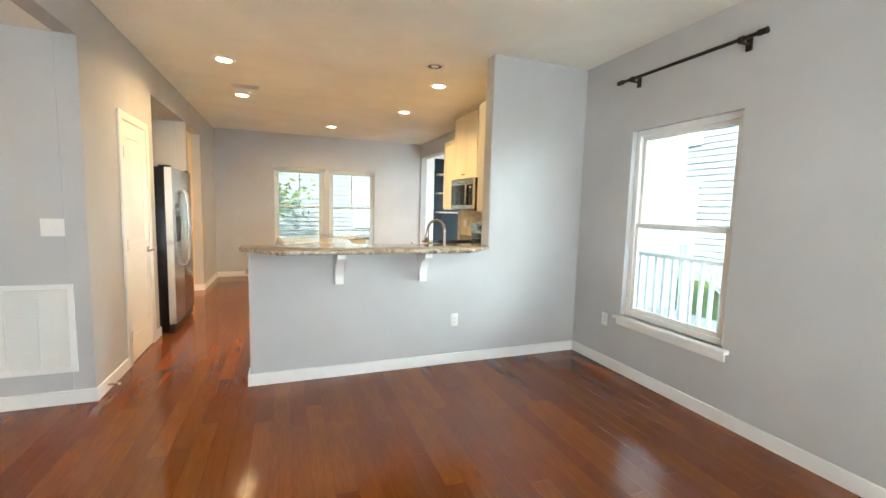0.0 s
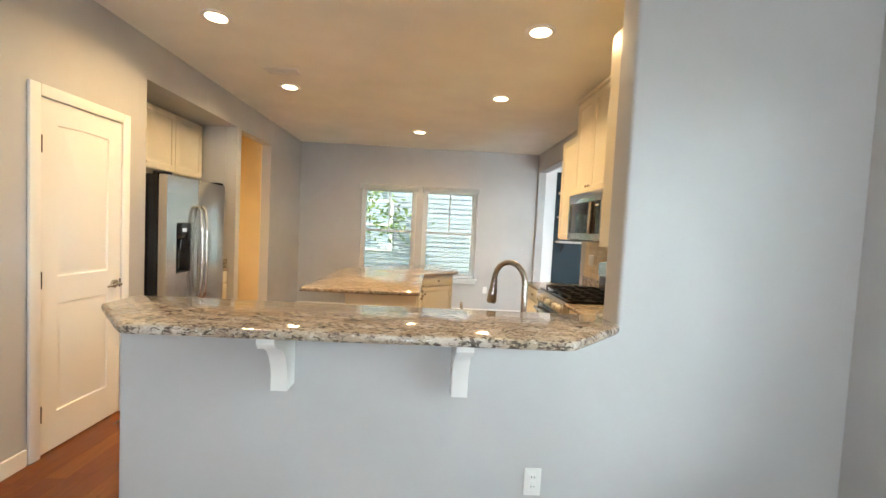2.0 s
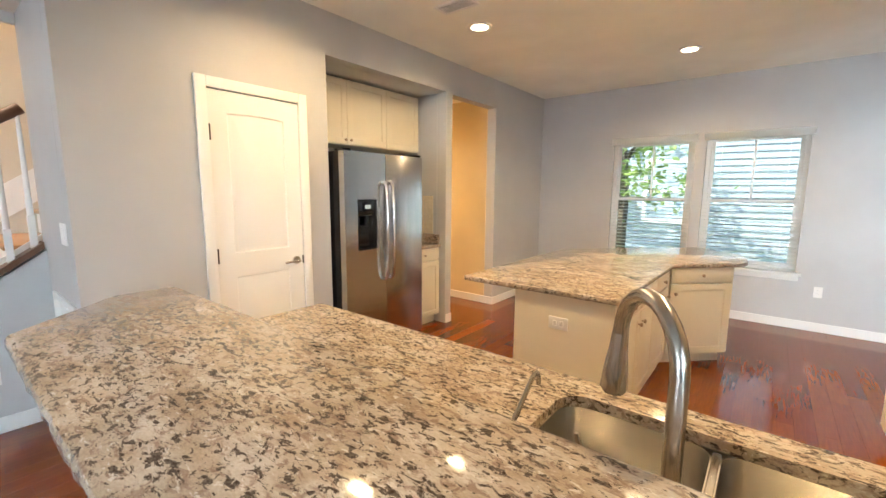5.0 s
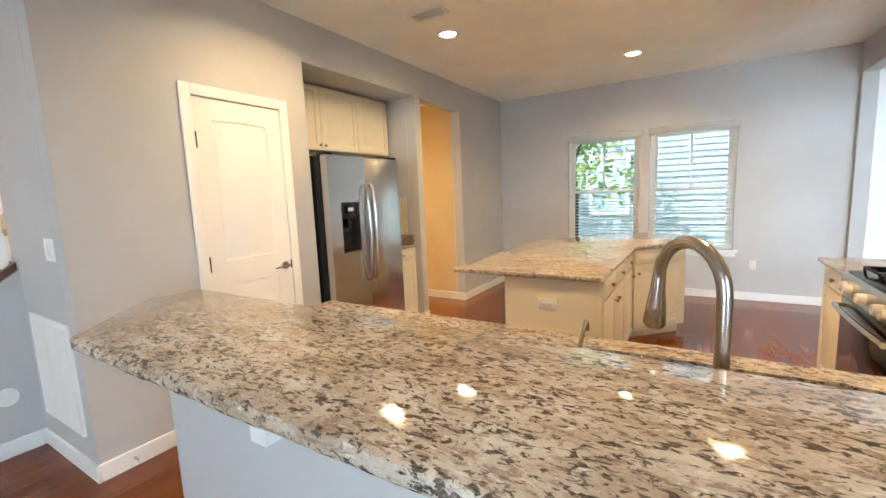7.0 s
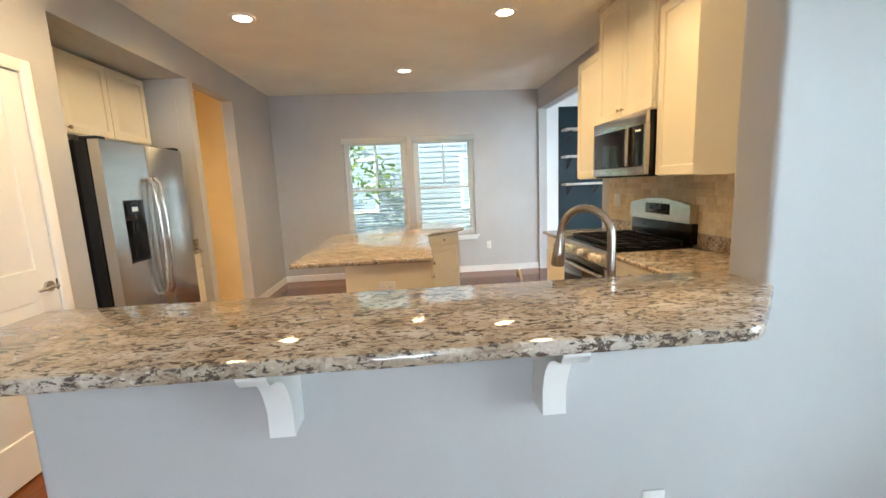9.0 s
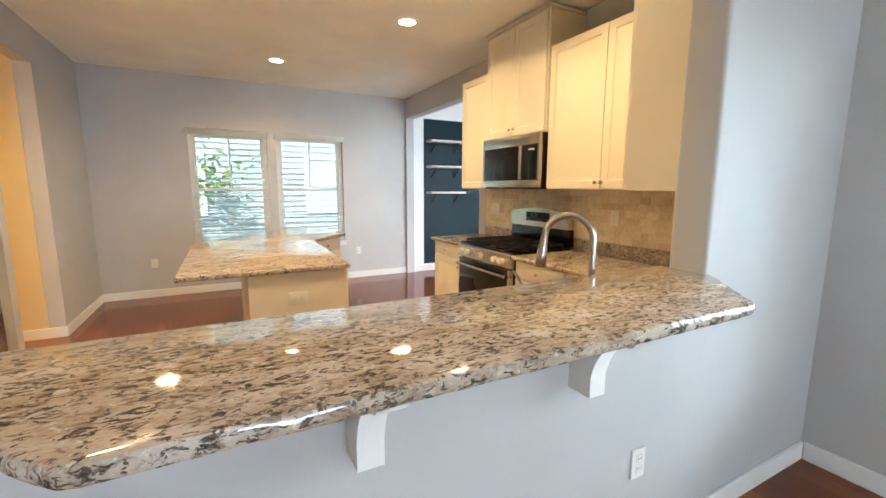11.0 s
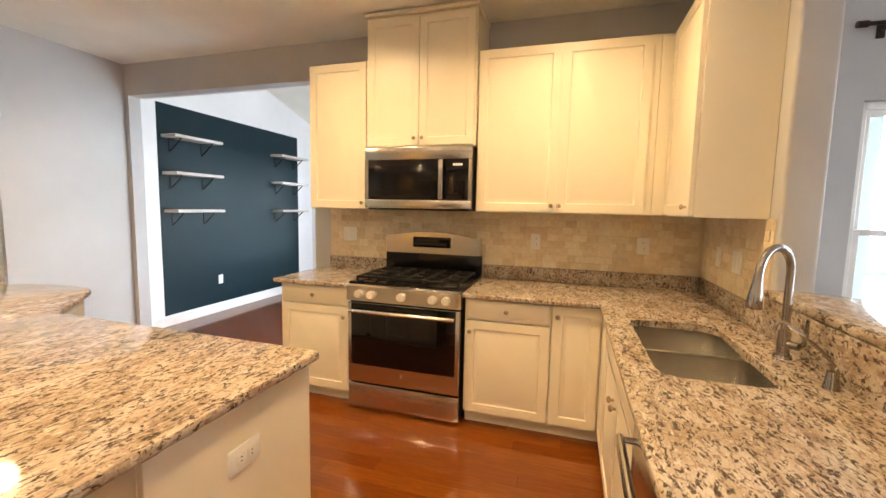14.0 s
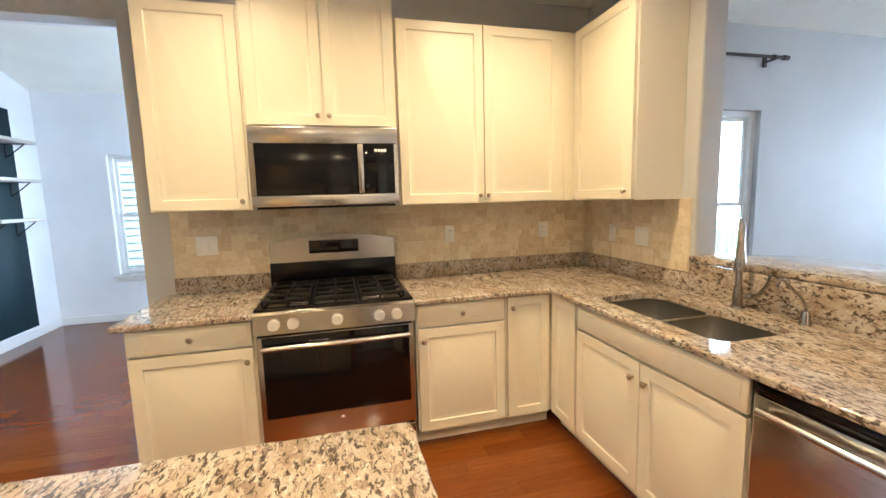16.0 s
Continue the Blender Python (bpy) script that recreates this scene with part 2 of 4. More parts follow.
def tube(bm, pts, radius, seg=12):
    """A round tube along a line of points."""
    pts = [Vector(p) for p in pts]
    rings = []
    side = None
    for k, p in enumerate(pts):
        d = (pts[min(k + 1, len(pts) - 1)] - pts[max(k - 1, 0)]).normalized()
        if side is None:
            side = d.orthogonal().normalized()
        side = (side - d * side.dot(d)).normalized()
        up = d.cross(side)
        rad = radius[k] if isinstance(radius, (list, tuple)) else radius
        rings.append([bm.verts.new(p + rad * (math.cos(a) * side + math.sin(a) * up)) for a in (2 * math.pi * j / seg for j in range(seg))])
    for a, b in zip(rings, rings[1:]):
        for j in range(seg):
            bm.faces.new((a[j], a[(j + 1) % seg], b[(j + 1) % seg], b[j]))
    bm.faces.new(rings[0][::-1])
    bm.faces.new(rings[-1])
    bmesh.ops.recalc_face_normals(bm, faces=list(bm.faces))
    return bm


def mesh_of(name, bm, mat, smooth=True):
    me = bpy.data.meshes.new(name)
    bm.to_mesh(me)
    bm.free()
    me.materials.append(mat)
    if smooth:
        broad = []
        for p in me.polygons:
            n = p.normal
            flat = max(abs(n.x), abs(n.y), abs(n.z)) > 0.9995
            if flat:
                pts = [me.vertices[k].co for k in p.vertices]
                flat = min((pts[k] - pts[k - 1]).length for k in range(len(pts))) > 0.012 and p.area > 3e-4
            broad.append(not flat)
        me.polygons.foreach_set("use_smooth", broad)
        me.set_sharp_from_angle(angle=radians(35))
    return me


def part(name, bm, mat, parent=None, label="", m=None):
    ob = new(name, mesh_of(name, bm, mat))
    if parent is not None:
        ob.parent = parent
    if m is not None:
        ob.matrix_basis = m
    if label:
        tagged(ob, label)
    return ob


def thing(name, label, category, m=None, group=""):
    ob = new(name)
    ob.empty_display_size = 0.1
    if m is not None:
        ob.matrix_basis = m
    return tagged(ob, label, category, group)


def setting(name, bm, mat, label, category="wall"):
    return tagged(part(name, bm, mat), label, category, "", "structure")


B = bmesh.new


def holed(x0, x1, y0, y1, z0, z1, holes, along="y"):
    """A wall box with rectangular openings (a0, a1, low, high) along its length."""
    bm = B()
    lo, hi = (y0, y1) if along == "y" else (x0, x1)

    def seg(a, b, c, d):
        if b - a > 1e-4 and d - c > 1e-4:
            if along == "y":
                bx(bm, x0, x1, a, b, c, d)
            else:
                bx(bm, a, b, y0, y1, c, d)
    at = lo
    for a, b, c, d in sorted(holes):
        seg(at, a, z0, z1)
        seg(a, b, z0, c)
        seg(a, b, d, z1)
        at = b
    seg(at, hi, z0, z1)
    return bm


def rounded(pts, radii):
    """A polygon with its corners rounded."""
    out = []
    n = len(pts)
    for k, p in enumerate(pts):
        r = radii[k]
        p = Vector(p)
        if r == 0:
            out.append((p.x, p.y))
            continue
        a, b = Vector(pts[k - 1]), Vector(pts[(k + 1) % n])
        u, w = p + (a - p).normalized() * r, p + (b - p).normalized() * r
        for j in range(7):
            s = j / 6
            q = u.lerp(p, s).lerp(p.lerp(w, s), s)
            out.append((q.x, q.y))
    return out


# ---- structure ----
H = 2.74
CT = 0.87
setting("floor", prism(B(), [(-4.6, -3.1), (2.82, -3.1), (2.82, 4.9), (5.92, 4.9), (5.92, 8.9), (-4.6, 8.9)], -0.12, -0.019), GAP, "reddish cherry strip floor, polished, laid lengthwise", "floor")
setting("wall_east", holed(2.70, 2.82, -3.0, 8.65, 0, H, [(1.84, 2.74, 0.51, 2.07), (6.47, 8.60, 0, 2.44)]), WALL, "grey painted wall with a window and a wide opening")
setting("wall_north", holed(-1.37, 2.82, 8.65, 8.79, 0, H, [(-0.24, 0.68, 0.60, 2.09), (0.79, 1.70, 0.60, 2.09)], "x"), WALL, "grey painted end wall with a pair of windows")
setting("wall_west", holed(-1.37, -1.25, 3.40, 8.65, 0, H, [(4.07, 4.68, 0, 2.04), (4.93, 6.39, 0, 2.43), (6.49, 7.36, 0, 2.42)]), WALL, "grey painted wall with a door, fridge recess and hall opening")
setting("wall_header", bx(B(), -1.37, -1.25, -3.0, 3.40, 2.43, H), WALL, "grey painted header over the opening to the stair hall")
setting("wall_vent", bx(B(), -2.10, -1.372, 3.40, 3.52, 0, 2.43), WALL, "grey painted wall with the return air grille")
setting("wall_south", holed(-4.6, 2.82, -3.12, -3.0, 0, 5.0, [(0.0, 1.2, 0.5, 2.2)], "x"), WALL, "plain grey painted wall")
bm = prism(B(), rounded([(1.70, 3.35), (2.699, 3.35), (2.699, 3.50), (1.70, 3.50)], (0.018, 0, 0, 0.018)), 1.03, H - 0.001)
prism(bm, rounded([(-0.28, 3.35), (2.699, 3.35), (2.699, 3.50), (-0.28, 3.50)], (0.018, 0, 0, 0.018)), 0, 1.03)
setting("wall_bar", bm, WALL, "grey painted half wall that rises to full height beside the window")
setting("ceiling", bx(B(), -1.37, 2.82, -3.0, 8.79, H, H + 0.12), CEIL, "off-white painted ceiling with recessed lights", "ceiling")
setting("ceiling_hall", bx(B(), -2.06, -1.372, -3.0, 3.52, 2.43, 2.55), CEIL, "off-white lower ceiling of the stair hall", "ceiling")
# fridge recess
bm = bx(B(), -2.07, -1.97, 4.83, 6.49, 0, 2.53)
bx(bm, -1.97, -1.372, 4.83, 4.93, 0, 2.53)
bx(bm, -1.97, -1.372, 6.39, 6.49, 0, 2.53)
bx(bm, -1.97, -1.372, 4.93, 6.39, 2.43, 2.53)
setting("wall_recess", bm, WALL, "grey painted recess around the fridge")
setting("backsplash_recess", bx(B(), -1.96, -1.42, 6.382, 6.3895, 0.972, 1.38), TILE, "beige tile backsplash in the fridge recess", "backsplash")
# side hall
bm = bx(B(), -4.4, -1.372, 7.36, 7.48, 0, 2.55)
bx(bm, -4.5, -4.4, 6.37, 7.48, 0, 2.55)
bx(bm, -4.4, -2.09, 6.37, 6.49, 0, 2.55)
setting("wall_hall", bm, HALL_WALL, "side hall walls with warm yellow lamplight put into their colour")
setting("ceiling_side_hall", bx(B(), -4.5, -1.372, 6.37, 7.48, 2.55, 2.65), CEIL, "off-white side hall ceiling", "ceiling")
# stairwell
bm = bx(B(), -3.17, -3.05, -3.0, 5.1, 0, 5.0)
bx(bm, -3.05, -2.10, 5.0, 5.1, 0, 5.0)
bx(bm, -2.10, -2.06, -3.0, 5.0, 2.55, 5.0)
setting("wall_stair", bm, TAN_WALL, "tan painted stairwell walls")
setting("ceiling_stair", bx(B(), -3.17, -2.06, -3.1, 5.1, 5.0, 5.1), CEIL, "off-white ceiling above the stairs", "ceiling")
bm = B()
prism(bm, [(1.87, 0.0), (3.40, 0.0), (3.40, 1.065)], 0, 0.10, 0, Matrix(((0, 0, 1, -2.10), (1, 0, 0, 0), (0, 1, 0, 0), (0, 0, 0, 1))))
setting("wall_knee", bm, WALL, "grey painted sloping wall under the stair balustrade")
setting("trim_stair_header", bx(B(), -2.098, -2.062, -3.0, 3.398, 2.37, 2.548, 0.006), TRIM, "white trim band at the edge of the stairwell", "trim")
# living room
SL = 0.265
setting("wall_living_west", holed(2.822, 2.86, 4.9, 8.648, 0, 3.6, [(6.47, 8.60, 0, 2.44)]), WHITE_WALL, "white painted wall with a wide opening")
bm = bx(B(), 2.82, 3.02, 8.652, 8.79, 0, 3.7)
bx(bm, 3.02, 5.92, 8.652, 8.79, 0, 3.7)
setting("wall_living_north", bm, WHITE_WALL, "white painted gable wall")
setting("trim_accent", bx(B(), 3.02, 5.42, 8.646, 8.651, 0.12, 2.47), TEAL, "large dark teal painted accent panel on the white wall", "accent wall")
setting("wall_living_east", holed(5.80, 5.92, 4.9, 8.65, 0, 3.7, [(6.15, 7.0, 0.58, 2.04), (7.12, 7.98, 0.58, 2.04), (5.15, 6.0, 0.58, 2.04)]), WHITE_WALL, "white painted wall with windows")
setting("wall_living_south", holed(2.86, 5.80, 4.88, 5.0, 0, 3.7, [(3.4, 5.0, 0.10, 2.25)], "x"), WHITE_WALL, "white painted wall")
bm = B()
prism(bm, [(2.82, 2.74 + SL * 3.1), (5.92, 2.72), (5.92, 2.82), (2.82, 2.84 + SL * 3.1)], 4.88, 8.79, 0, Matrix(((1, 0, 0, 0), (0, 0, 1, 0), (0, 1, 0, 0), (0, 0, 0, 1))))
setting("ceiling_living", bm, CEIL, "white sloping ceiling", "ceiling")
setting("roof", bx(B(), -4.7, 6.0, -3.2, 8.9, 5.12, 5.3), ROOF, "plain roof slab", "roof")


# baseboards
def skirting(name, x0, x1, y0, y1):
    bm = B()
    bx(bm, x0, x1, y0, y1, 0.0, 0.095, 0.003, 1)
    return setting(name, bm, TRIM, "white painted baseboard", "baseboard")


for a in [(-0.295, 2.685, 3.333, 3.349), (-0.295, -0.281, 3.350, 3.50), (2.685, 2.70, -3.0, 3.332), (-1.25, -1.235, 3.40, 3.995), (-1.25, -1.235, 4.755, 4.93),
          (-2.0, -1.235, 3.385, 3.40), (-2.0, -1.985, 1.9, 3.383), (-1.25, -1.235, 6.39, 6.488), (-1.25, -1.235, 7.362, 8.635), (-1.25, 2.70, 8.635, 8.65),
          (-4.4, -1.236, 7.345, 7.36), (2.862, 5.80, 8.632, 8.646), (5.785, 5.80, 5.0, 8.63), (2.685, 2.70, 6.36, 6.468), (2.86, 2.875, 5.0, 6.468), (-1.238, -1.252, 6.474, 6.489)]:
    x0, x1 = sorted(a[:2])
    skirting("baseboard", x0, x1, a[2], a[3])


# ---- windows ----
def window_unit(name, w, h, depth, m, label, muntin=False):
    """Local: width along x, room side towards -y, bottom at z 0; the frame sits at y 0.05."""
    t = thing(name, label, "window", m)
    t["kind"] = "structure"
    bm = B()
    f = 0.045
    for a in [(0, f, 0, h), (w - f, w, 0, h), (f, w - f, 0, f), (f, w - f, h - f, h)]:
        bx(bm, a[0], a[1], 0.045, 0.10, a[2], a[3], 0.003, 1)
    part("window_frame", bm, TRIM, t)
    for nm, z0, z1, y in (("lower_sash", f, h / 2 + 0.02, 0.052), ("upper_sash", h / 2 - 0.02, h - f, 0.078)):
        bm = B()
        g = 0.035
        for a in [(f, f + g, z0, z1), (w - f - g, w - f, z0, z1), (f + g, w - f - g, z0, z0 + g), (f + g, w - f - g, z1 - g, z1)]:
            bx(bm, a[0], a[1], y, y + 0.024, a[2], a[3], 0.002, 1)
        sash = part(nm, bm, TRIM, t)
        pane = part("pane", bx(B(), f + g, w - f - g, y + 0.010, y + 0.014, z0 + g, z1 - g), GLASS, sash)
        pane.visible_shadow = False
        if muntin and nm == "upper_sash":
            part("muntin", bx(B(), w / 2 - 0.011, w / 2 + 0.011, y + 0.003, y + 0.021, z0 + g, z1 - g, 0.003, 1), TRIM, sash)
    bm = bx(B(), -0.05, w + 0.05, -0.05, 0.045, -0.03, 0.0, 0.006)
    bx(bm, -0.03, w + 0.03, -0.018, -0.001, -0.085, -0.03, 0.004)
    part("window_sill", bm, TRIM, t, "white painted stool and apron")
    return t


window_unit("window_1", 0.90, 1.56, 0.12, pose(2.70, 2.74, 0.51, 0, 0, -90), "white double-hung window looking onto a bright porch")
window_unit("window_2", 0.92, 1.49, 0.14, pose(-0.24, 8.65, 0.60), "white double-hung window behind a lowered blind", True)
window_unit("window_3", 0.91, 1.49, 0.14, pose(0.79, 8.65, 0.60), "white double-hung window behind a lowered blind", True)
window_unit("window_4", 0.86, 1.46, 0.12, pose(5.80, 7.98, 0.58, 0, 0, -90), "white double-hung window in the living room")
# next two are out of view, added to bring more daylight into the room
window_unit("hidden_window_5", 0.85, 1.46, 0.12, pose(5.80, 7.0, 0.58, 0, 0, -90), "white double-hung window in the living room")
window_unit("hidden_window_6", 0.85, 1.46, 0.12, pose(5.80, 6.0, 0.58, 0, 0, -90), "white double-hung window in the living room")

# never in view, added on the south wall to brighten the living room
window_unit("window_8", 1.60, 2.15, 0.12, pose(5.00, 5.0, 0.10, 0, 0, 180), "unseen wide white living room window onto the porch, added for daylight")
# out of view behind the start, added as a source of fill daylight
for nm, wx, ww in (("window_7", 0.0, 1.2),):
    window_unit(nm, ww, 1.70, 0.12, pose(wx + ww, -3.0, 0.50, 0, 0, 180), "unseen white double-hung front window, added to let daylight in")

SLAT = mesh_of("slat", bx(B(), -0.43, 0.43, -0.017, 0.017, -0.001, 0.001), BLIND)


def blind(x0, x1):
    t = thing("window_blind", "white horizontal slatted blind, lowered, slats open", "blind", pose((x0 + x1) / 2, 8.672, 0.61), "blinds on the window pair")
    hw = (x1 - x0) / 2 - 0.012
    part("headrail", bx(B(), -hw, hw, -0.025, 0.020, 1.425, 1.475, 0.004), BLIND, t)
    part("valance", bx(B(), -hw - 0.035, hw + 0.035, -0.052, -0.026, 1.420, 1.498, 0.005), BLIND, t, "white moulded valance")
    part("bottom_rail", bx(B(), -hw, hw, -0.02, 0.02, 0.02, 0.035, 0.003), BLIND, t)
    for k in range(31):
        ob = new("slat", SLAT)
        ob.parent = t
        ob.matrix_basis = pose(0, -0.003, 0.075 + 0.0435 * k, 5, 0, 0) @ Matrix.Diagonal((hw / 0.43, 1, 1, 1))
    for sx in (-0.3, 0.3):
        part("ladder_cord", cyl(B(), (sx, 0.0, 0.03), (sx, 0.0, 1.43), 0.0012, seg=6), BLIND, t)
    return t


blind(-0.24, 0.68)
blind(0.79, 1.70)

# curtain rod
t = thing("curtain_rod", "dark bronze curtain rod on two brackets above the window", "curtain rod", pose(2.70, 2.275, 2.472))
part("pole", cyl(B(), (-0.08, -0.53, 0), (-0.08, 0.53, 0), 0.012), BRONZE, t)
for sy in (-1, 1):
    bm = cyl(B(), (-0.08, sy * 0.53, 0), (-0.08, sy * 0.58, 0), 0.019)
    part("finial", bm, BRONZE, t)
    bm = bx(B(), -0.012, 0.0, sy * 0.43 - 0.02, sy * 0.43 + 0.02, -0.06, 0.03, 0.004)
    cyl(bm, (-0.01, sy * 0.43, -0.02), (-0.08, sy * 0.43, -0.02), 0.008)
    cyl(bm, (-0.08, sy * 0.43 - 0.012, -0.004), (-0.08, sy * 0.43 + 0.012, -0.004), 0.022)
    part("bracket", bm, BRONZE, t)


# ---- outlets, switches, lamps, vents ----
def plate(name, m, wide=0.07, high=0.115, kind="outlet", label="white duplex outlet plate"):
    """Local: flat on the wall, facing -y."""
    t = thing(name, label, "outlet" if kind == "outlet" else "switch", m)
    part("cover_plate", bx(B(), -wide / 2, wide / 2, -0.007, 0.0, -high / 2, high / 2, 0.003), PLASTIC, t)
    n = max(1, round(wide / 0.07))
    for j in range(n):
        cx = (j - (n - 1) / 2) * 0.046
        if kind == "outlet":
            for dz in (-0.02, 0.02):
                soc = part("socket", bx(B(), cx - 0.016, cx + 0.016, -0.0095, -0.007, dz - 0.014, dz + 0.014, 0.003), PLASTIC, t)
                bm = bx(B(), cx - 0.007, cx - 0.005, -0.0102, -0.0094, dz - 0.002, dz + 0.006)
                bx(bm, cx + 0.005, cx + 0.007, -0.0102, -0.0094, dz - 0.002, dz + 0.006)
                part("slot", bm, SLOT, soc)
        else:
            part("rocker", bx(B(), cx - 0.015, cx + 0.015, -0.011, -0.007, -0.032, 0.032, 0.002), PLASTIC, t)
    return t


plate("wall_outlet", pose(1.39, 3.35, 0.40))
plate("wall_outlet", pose(2.70, 2.92, 0.43, 0, 0, -90))
plate("wall_outlet", pose(1.90, 8.65, 0.42))
plate("wall_outlet", pose(-0.70, 8.65, 0.43))
plate("wall_outlet", pose(3.80, 8.646, 0.42), label="white duplex outlet plate on the teal wall")
plate("light_switch", pose(-1.43, 3.40, 1.20), 0.125, 0.115, "switch", "white double rocker light switch")
plate("light_switch", pose(-2.0, 3.10, 0.35, 0, 0, 90), 0.07, 0.115, "outlet", "white outlet plate on the stair wall")
for y, w, k in [(4.59, 0.07, "outlet"), (3.87, 0.08, "outlet"), (6.12, 0.12, "switch")]:
    plate("backsplash_outlet", pose(2.688, y, 1.16, 0, 0, -90), w, 0.115, k, "white cover plate on the tiled backsplash")
plate("backsplash_outlet", pose(2.36, 3.512, 1.14, 0, 0, 180), 0.07, 0.115, "switch", "white cover plate on the tiled backsplash")
plate("backsplash_outlet", pose(2.08, 3.512, 1.14, 0, 0, 180), 0.12, 0.115, "switch", "white cover plate on the tiled backsplash")

for lx, ly in DOWNLIGHTS:
    t = thing("recessed_light", "round recessed ceiling light, switched on, white trim ring", "ceiling light", pose(lx, ly, H), "recessed ceiling lights")
    bm = B()
    ring = [(0.062, -0.004), (0.070, -0.010), (0.094, -0.008), (0.100, 0.0)]
    loops = [[bm.verts.new((q * math.cos(a), q * math.sin(a), z)) for a in (2 * math.pi * j / 32 for j in range(32))] for q, z in ring]
    for a, b in zip(loops, loops[1:]):
        for j in range(32):
            bm.faces.new((a[j], a[(j + 1) % 32], b[(j + 1) % 32], b[j]))
    part("trim_ring", bm, TRIM, t)
    part("lens", cyl(B(), (0, 0, -0.010), (0, 0, -0.001), 0.066, seg=32), LAMPGLOW, t)

t = thing("hall_light", "small flush ceiling light in the side hall", "ceiling light", pose(-2.9, 6.95, 2.55))
part("canopy", cyl(B(), (0, 0, -0.10), (0, 0, 0), 0.10, 0.13, 32), TRIM, t)
t = thing("stair_light", "flush ceiling light above the stairs", "ceiling light", pose(-2.55, 2.2, 5.0))
part("canopy", cyl(B(), (0, 0, -0.07), (0, 0, 0), 0.16, 0.18, 32), TRIM, t)


def ceiling_vent(x, y, w, d):
    t = thing("ceiling_vent", "white louvred air register set in the ceiling", "vent", pose(x, y, H))
    bm = B()
    for a in [(-w / 2, w / 2, -d / 2, -d / 2 + 0.025), (-w / 2, w / 2, d / 2 - 0.025, d / 2), (-w / 2, -w / 2 + 0.025, -d / 2 + 0.025, d / 2 - 0.025), (w / 2 - 0.025, w / 2, -d / 2 + 0.025, d / 2 - 0.025)]:
        bx(bm, *a, -0.008, 0.0, 0.002, 1)
    part("vent_frame", bm, TRIM, t)
    part("backing", bx(B(), -w / 2 + 0.02, w / 2 - 0.02, -d / 2 + 0.02, d / 2 - 0.02, -0.0015, -0.0005), SLOT, t)
    n = int((d - 0.05) / 0.016)
    for k in range(n):
        y0 = -d / 2 + 0.028 + k * 0.016
        part("slat", bx(B(), -w / 2 + 0.025, w / 2 - 0.025, y0, y0 + 0.004, -0.006, -0.002), TRIM, t)


ceiling_vent(-0.44, 5.46, 0.30, 0.15)
t = thing("recessed_light", "round recessed ceiling light, switched off, dark inside its white trim ring", "ceiling light", pose(1.33, 3.87, H), "recessed ceiling lights")
bm = B()
loops = [[bm.verts.new((q * math.cos(a), q * math.sin(a), z)) for a in (2 * math.pi * j / 32 for j in range(32))] for q, z in ((0.066, -0.003), (0.072, -0.010), (0.094, -0.008), (0.100, 0.0))]
for a, b in zip(loops, loops[1:]):
    for j in range(32):
        bm.faces.new((a[j], a[(j + 1) % 32], b[(j + 1) % 32], b[j]))
part("trim_ring", bm, TRIM, t)
# flat dark disc gives the shade inside the unlit can by colour
part("recess_shade", cyl(B(), (0, 0, -0.004), (0, 0, -0.0006), 0.068, seg=32), BRONZE, t, "flat dark disc in place of the shaded recess")
part("bulb", cyl(B(), (0.0, 0.0, -0.009), (0.0, 0.0, -0.0045), 0.030, 0.040, 24), PLASTIC, t, "unlit frosted bulb")

# return air grille
t = thing("return_air_grille", "large white louvred return air grille low on the wall", "vent", pose(-1.62, 3.40, 0.525))
bm = B()
for a in [(-0.28, 0.28, -0.30, -0.265), (-0.28, 0.28, 0.265, 0.30), (-0.28, -0.245, -0.265, 0.265), (0.245, 0.28, -0.265, 0.265), (-0.09, -0.08, -0.265, 0.265), (0.08, 0.09, -0.265, 0.265)]:
    bx(bm, a[0], a[1], -0.014, 0, a[2], a[3], 0.002, 1)
part("grille_frame", bm, TRIM, t)
part("backing", bx(B(), -0.25, 0.25, -0.002, -0.001, -0.27, 0.27), SLOT, t)
LV = mesh_of("slat", bx(B(), -0.245, 0.245, -0.009, 0.009, -0.0012, 0.0012), TRIM)
for k in range(33):
    ob = new("slat", LV)
    ob.parent = t
    ob.matrix_basis = pose(0, -0.009, -0.257 + 0.016 * k, 50)


# ---- interior door ----
def panel_ring(bm, x0, x1, z0, z1, y, arch=0.0):
    """A raised moulding round a sunk panel and the panel's raised field."""
    n = 10

    def loop(inset, rise):
        pts = [(x0 + inset, z0 + inset), (x1 - inset, z0 + inset)]
        for k in range(n + 1):
            u = k / n
            xx = x1 - inset - u * (x1 - x0 - 2 * inset)
            pts.append((xx, z1 - inset - arch + rise * math.sin(math.pi * u)))
        return pts
    rows = []
    for inset, depth in ((0.0, 0.0), (0.005, 0.006), (0.010, 0.007), (0.034, 0.0008)):
        rows.append([bm.verts.new((px, y + depth, pz)) for px, pz in loop(inset, arch)])
    for a, b in zip(rows, rows[1:]):
        for k in range(len(a)):
            bm.faces.new((a[k], a[(k + 1) % len(a)], b[(k + 1) % len(b)], b[k]))
    bm.faces.new(rows[-1])
    return [(v.co.x, v.co.z) for v in rows[0]]


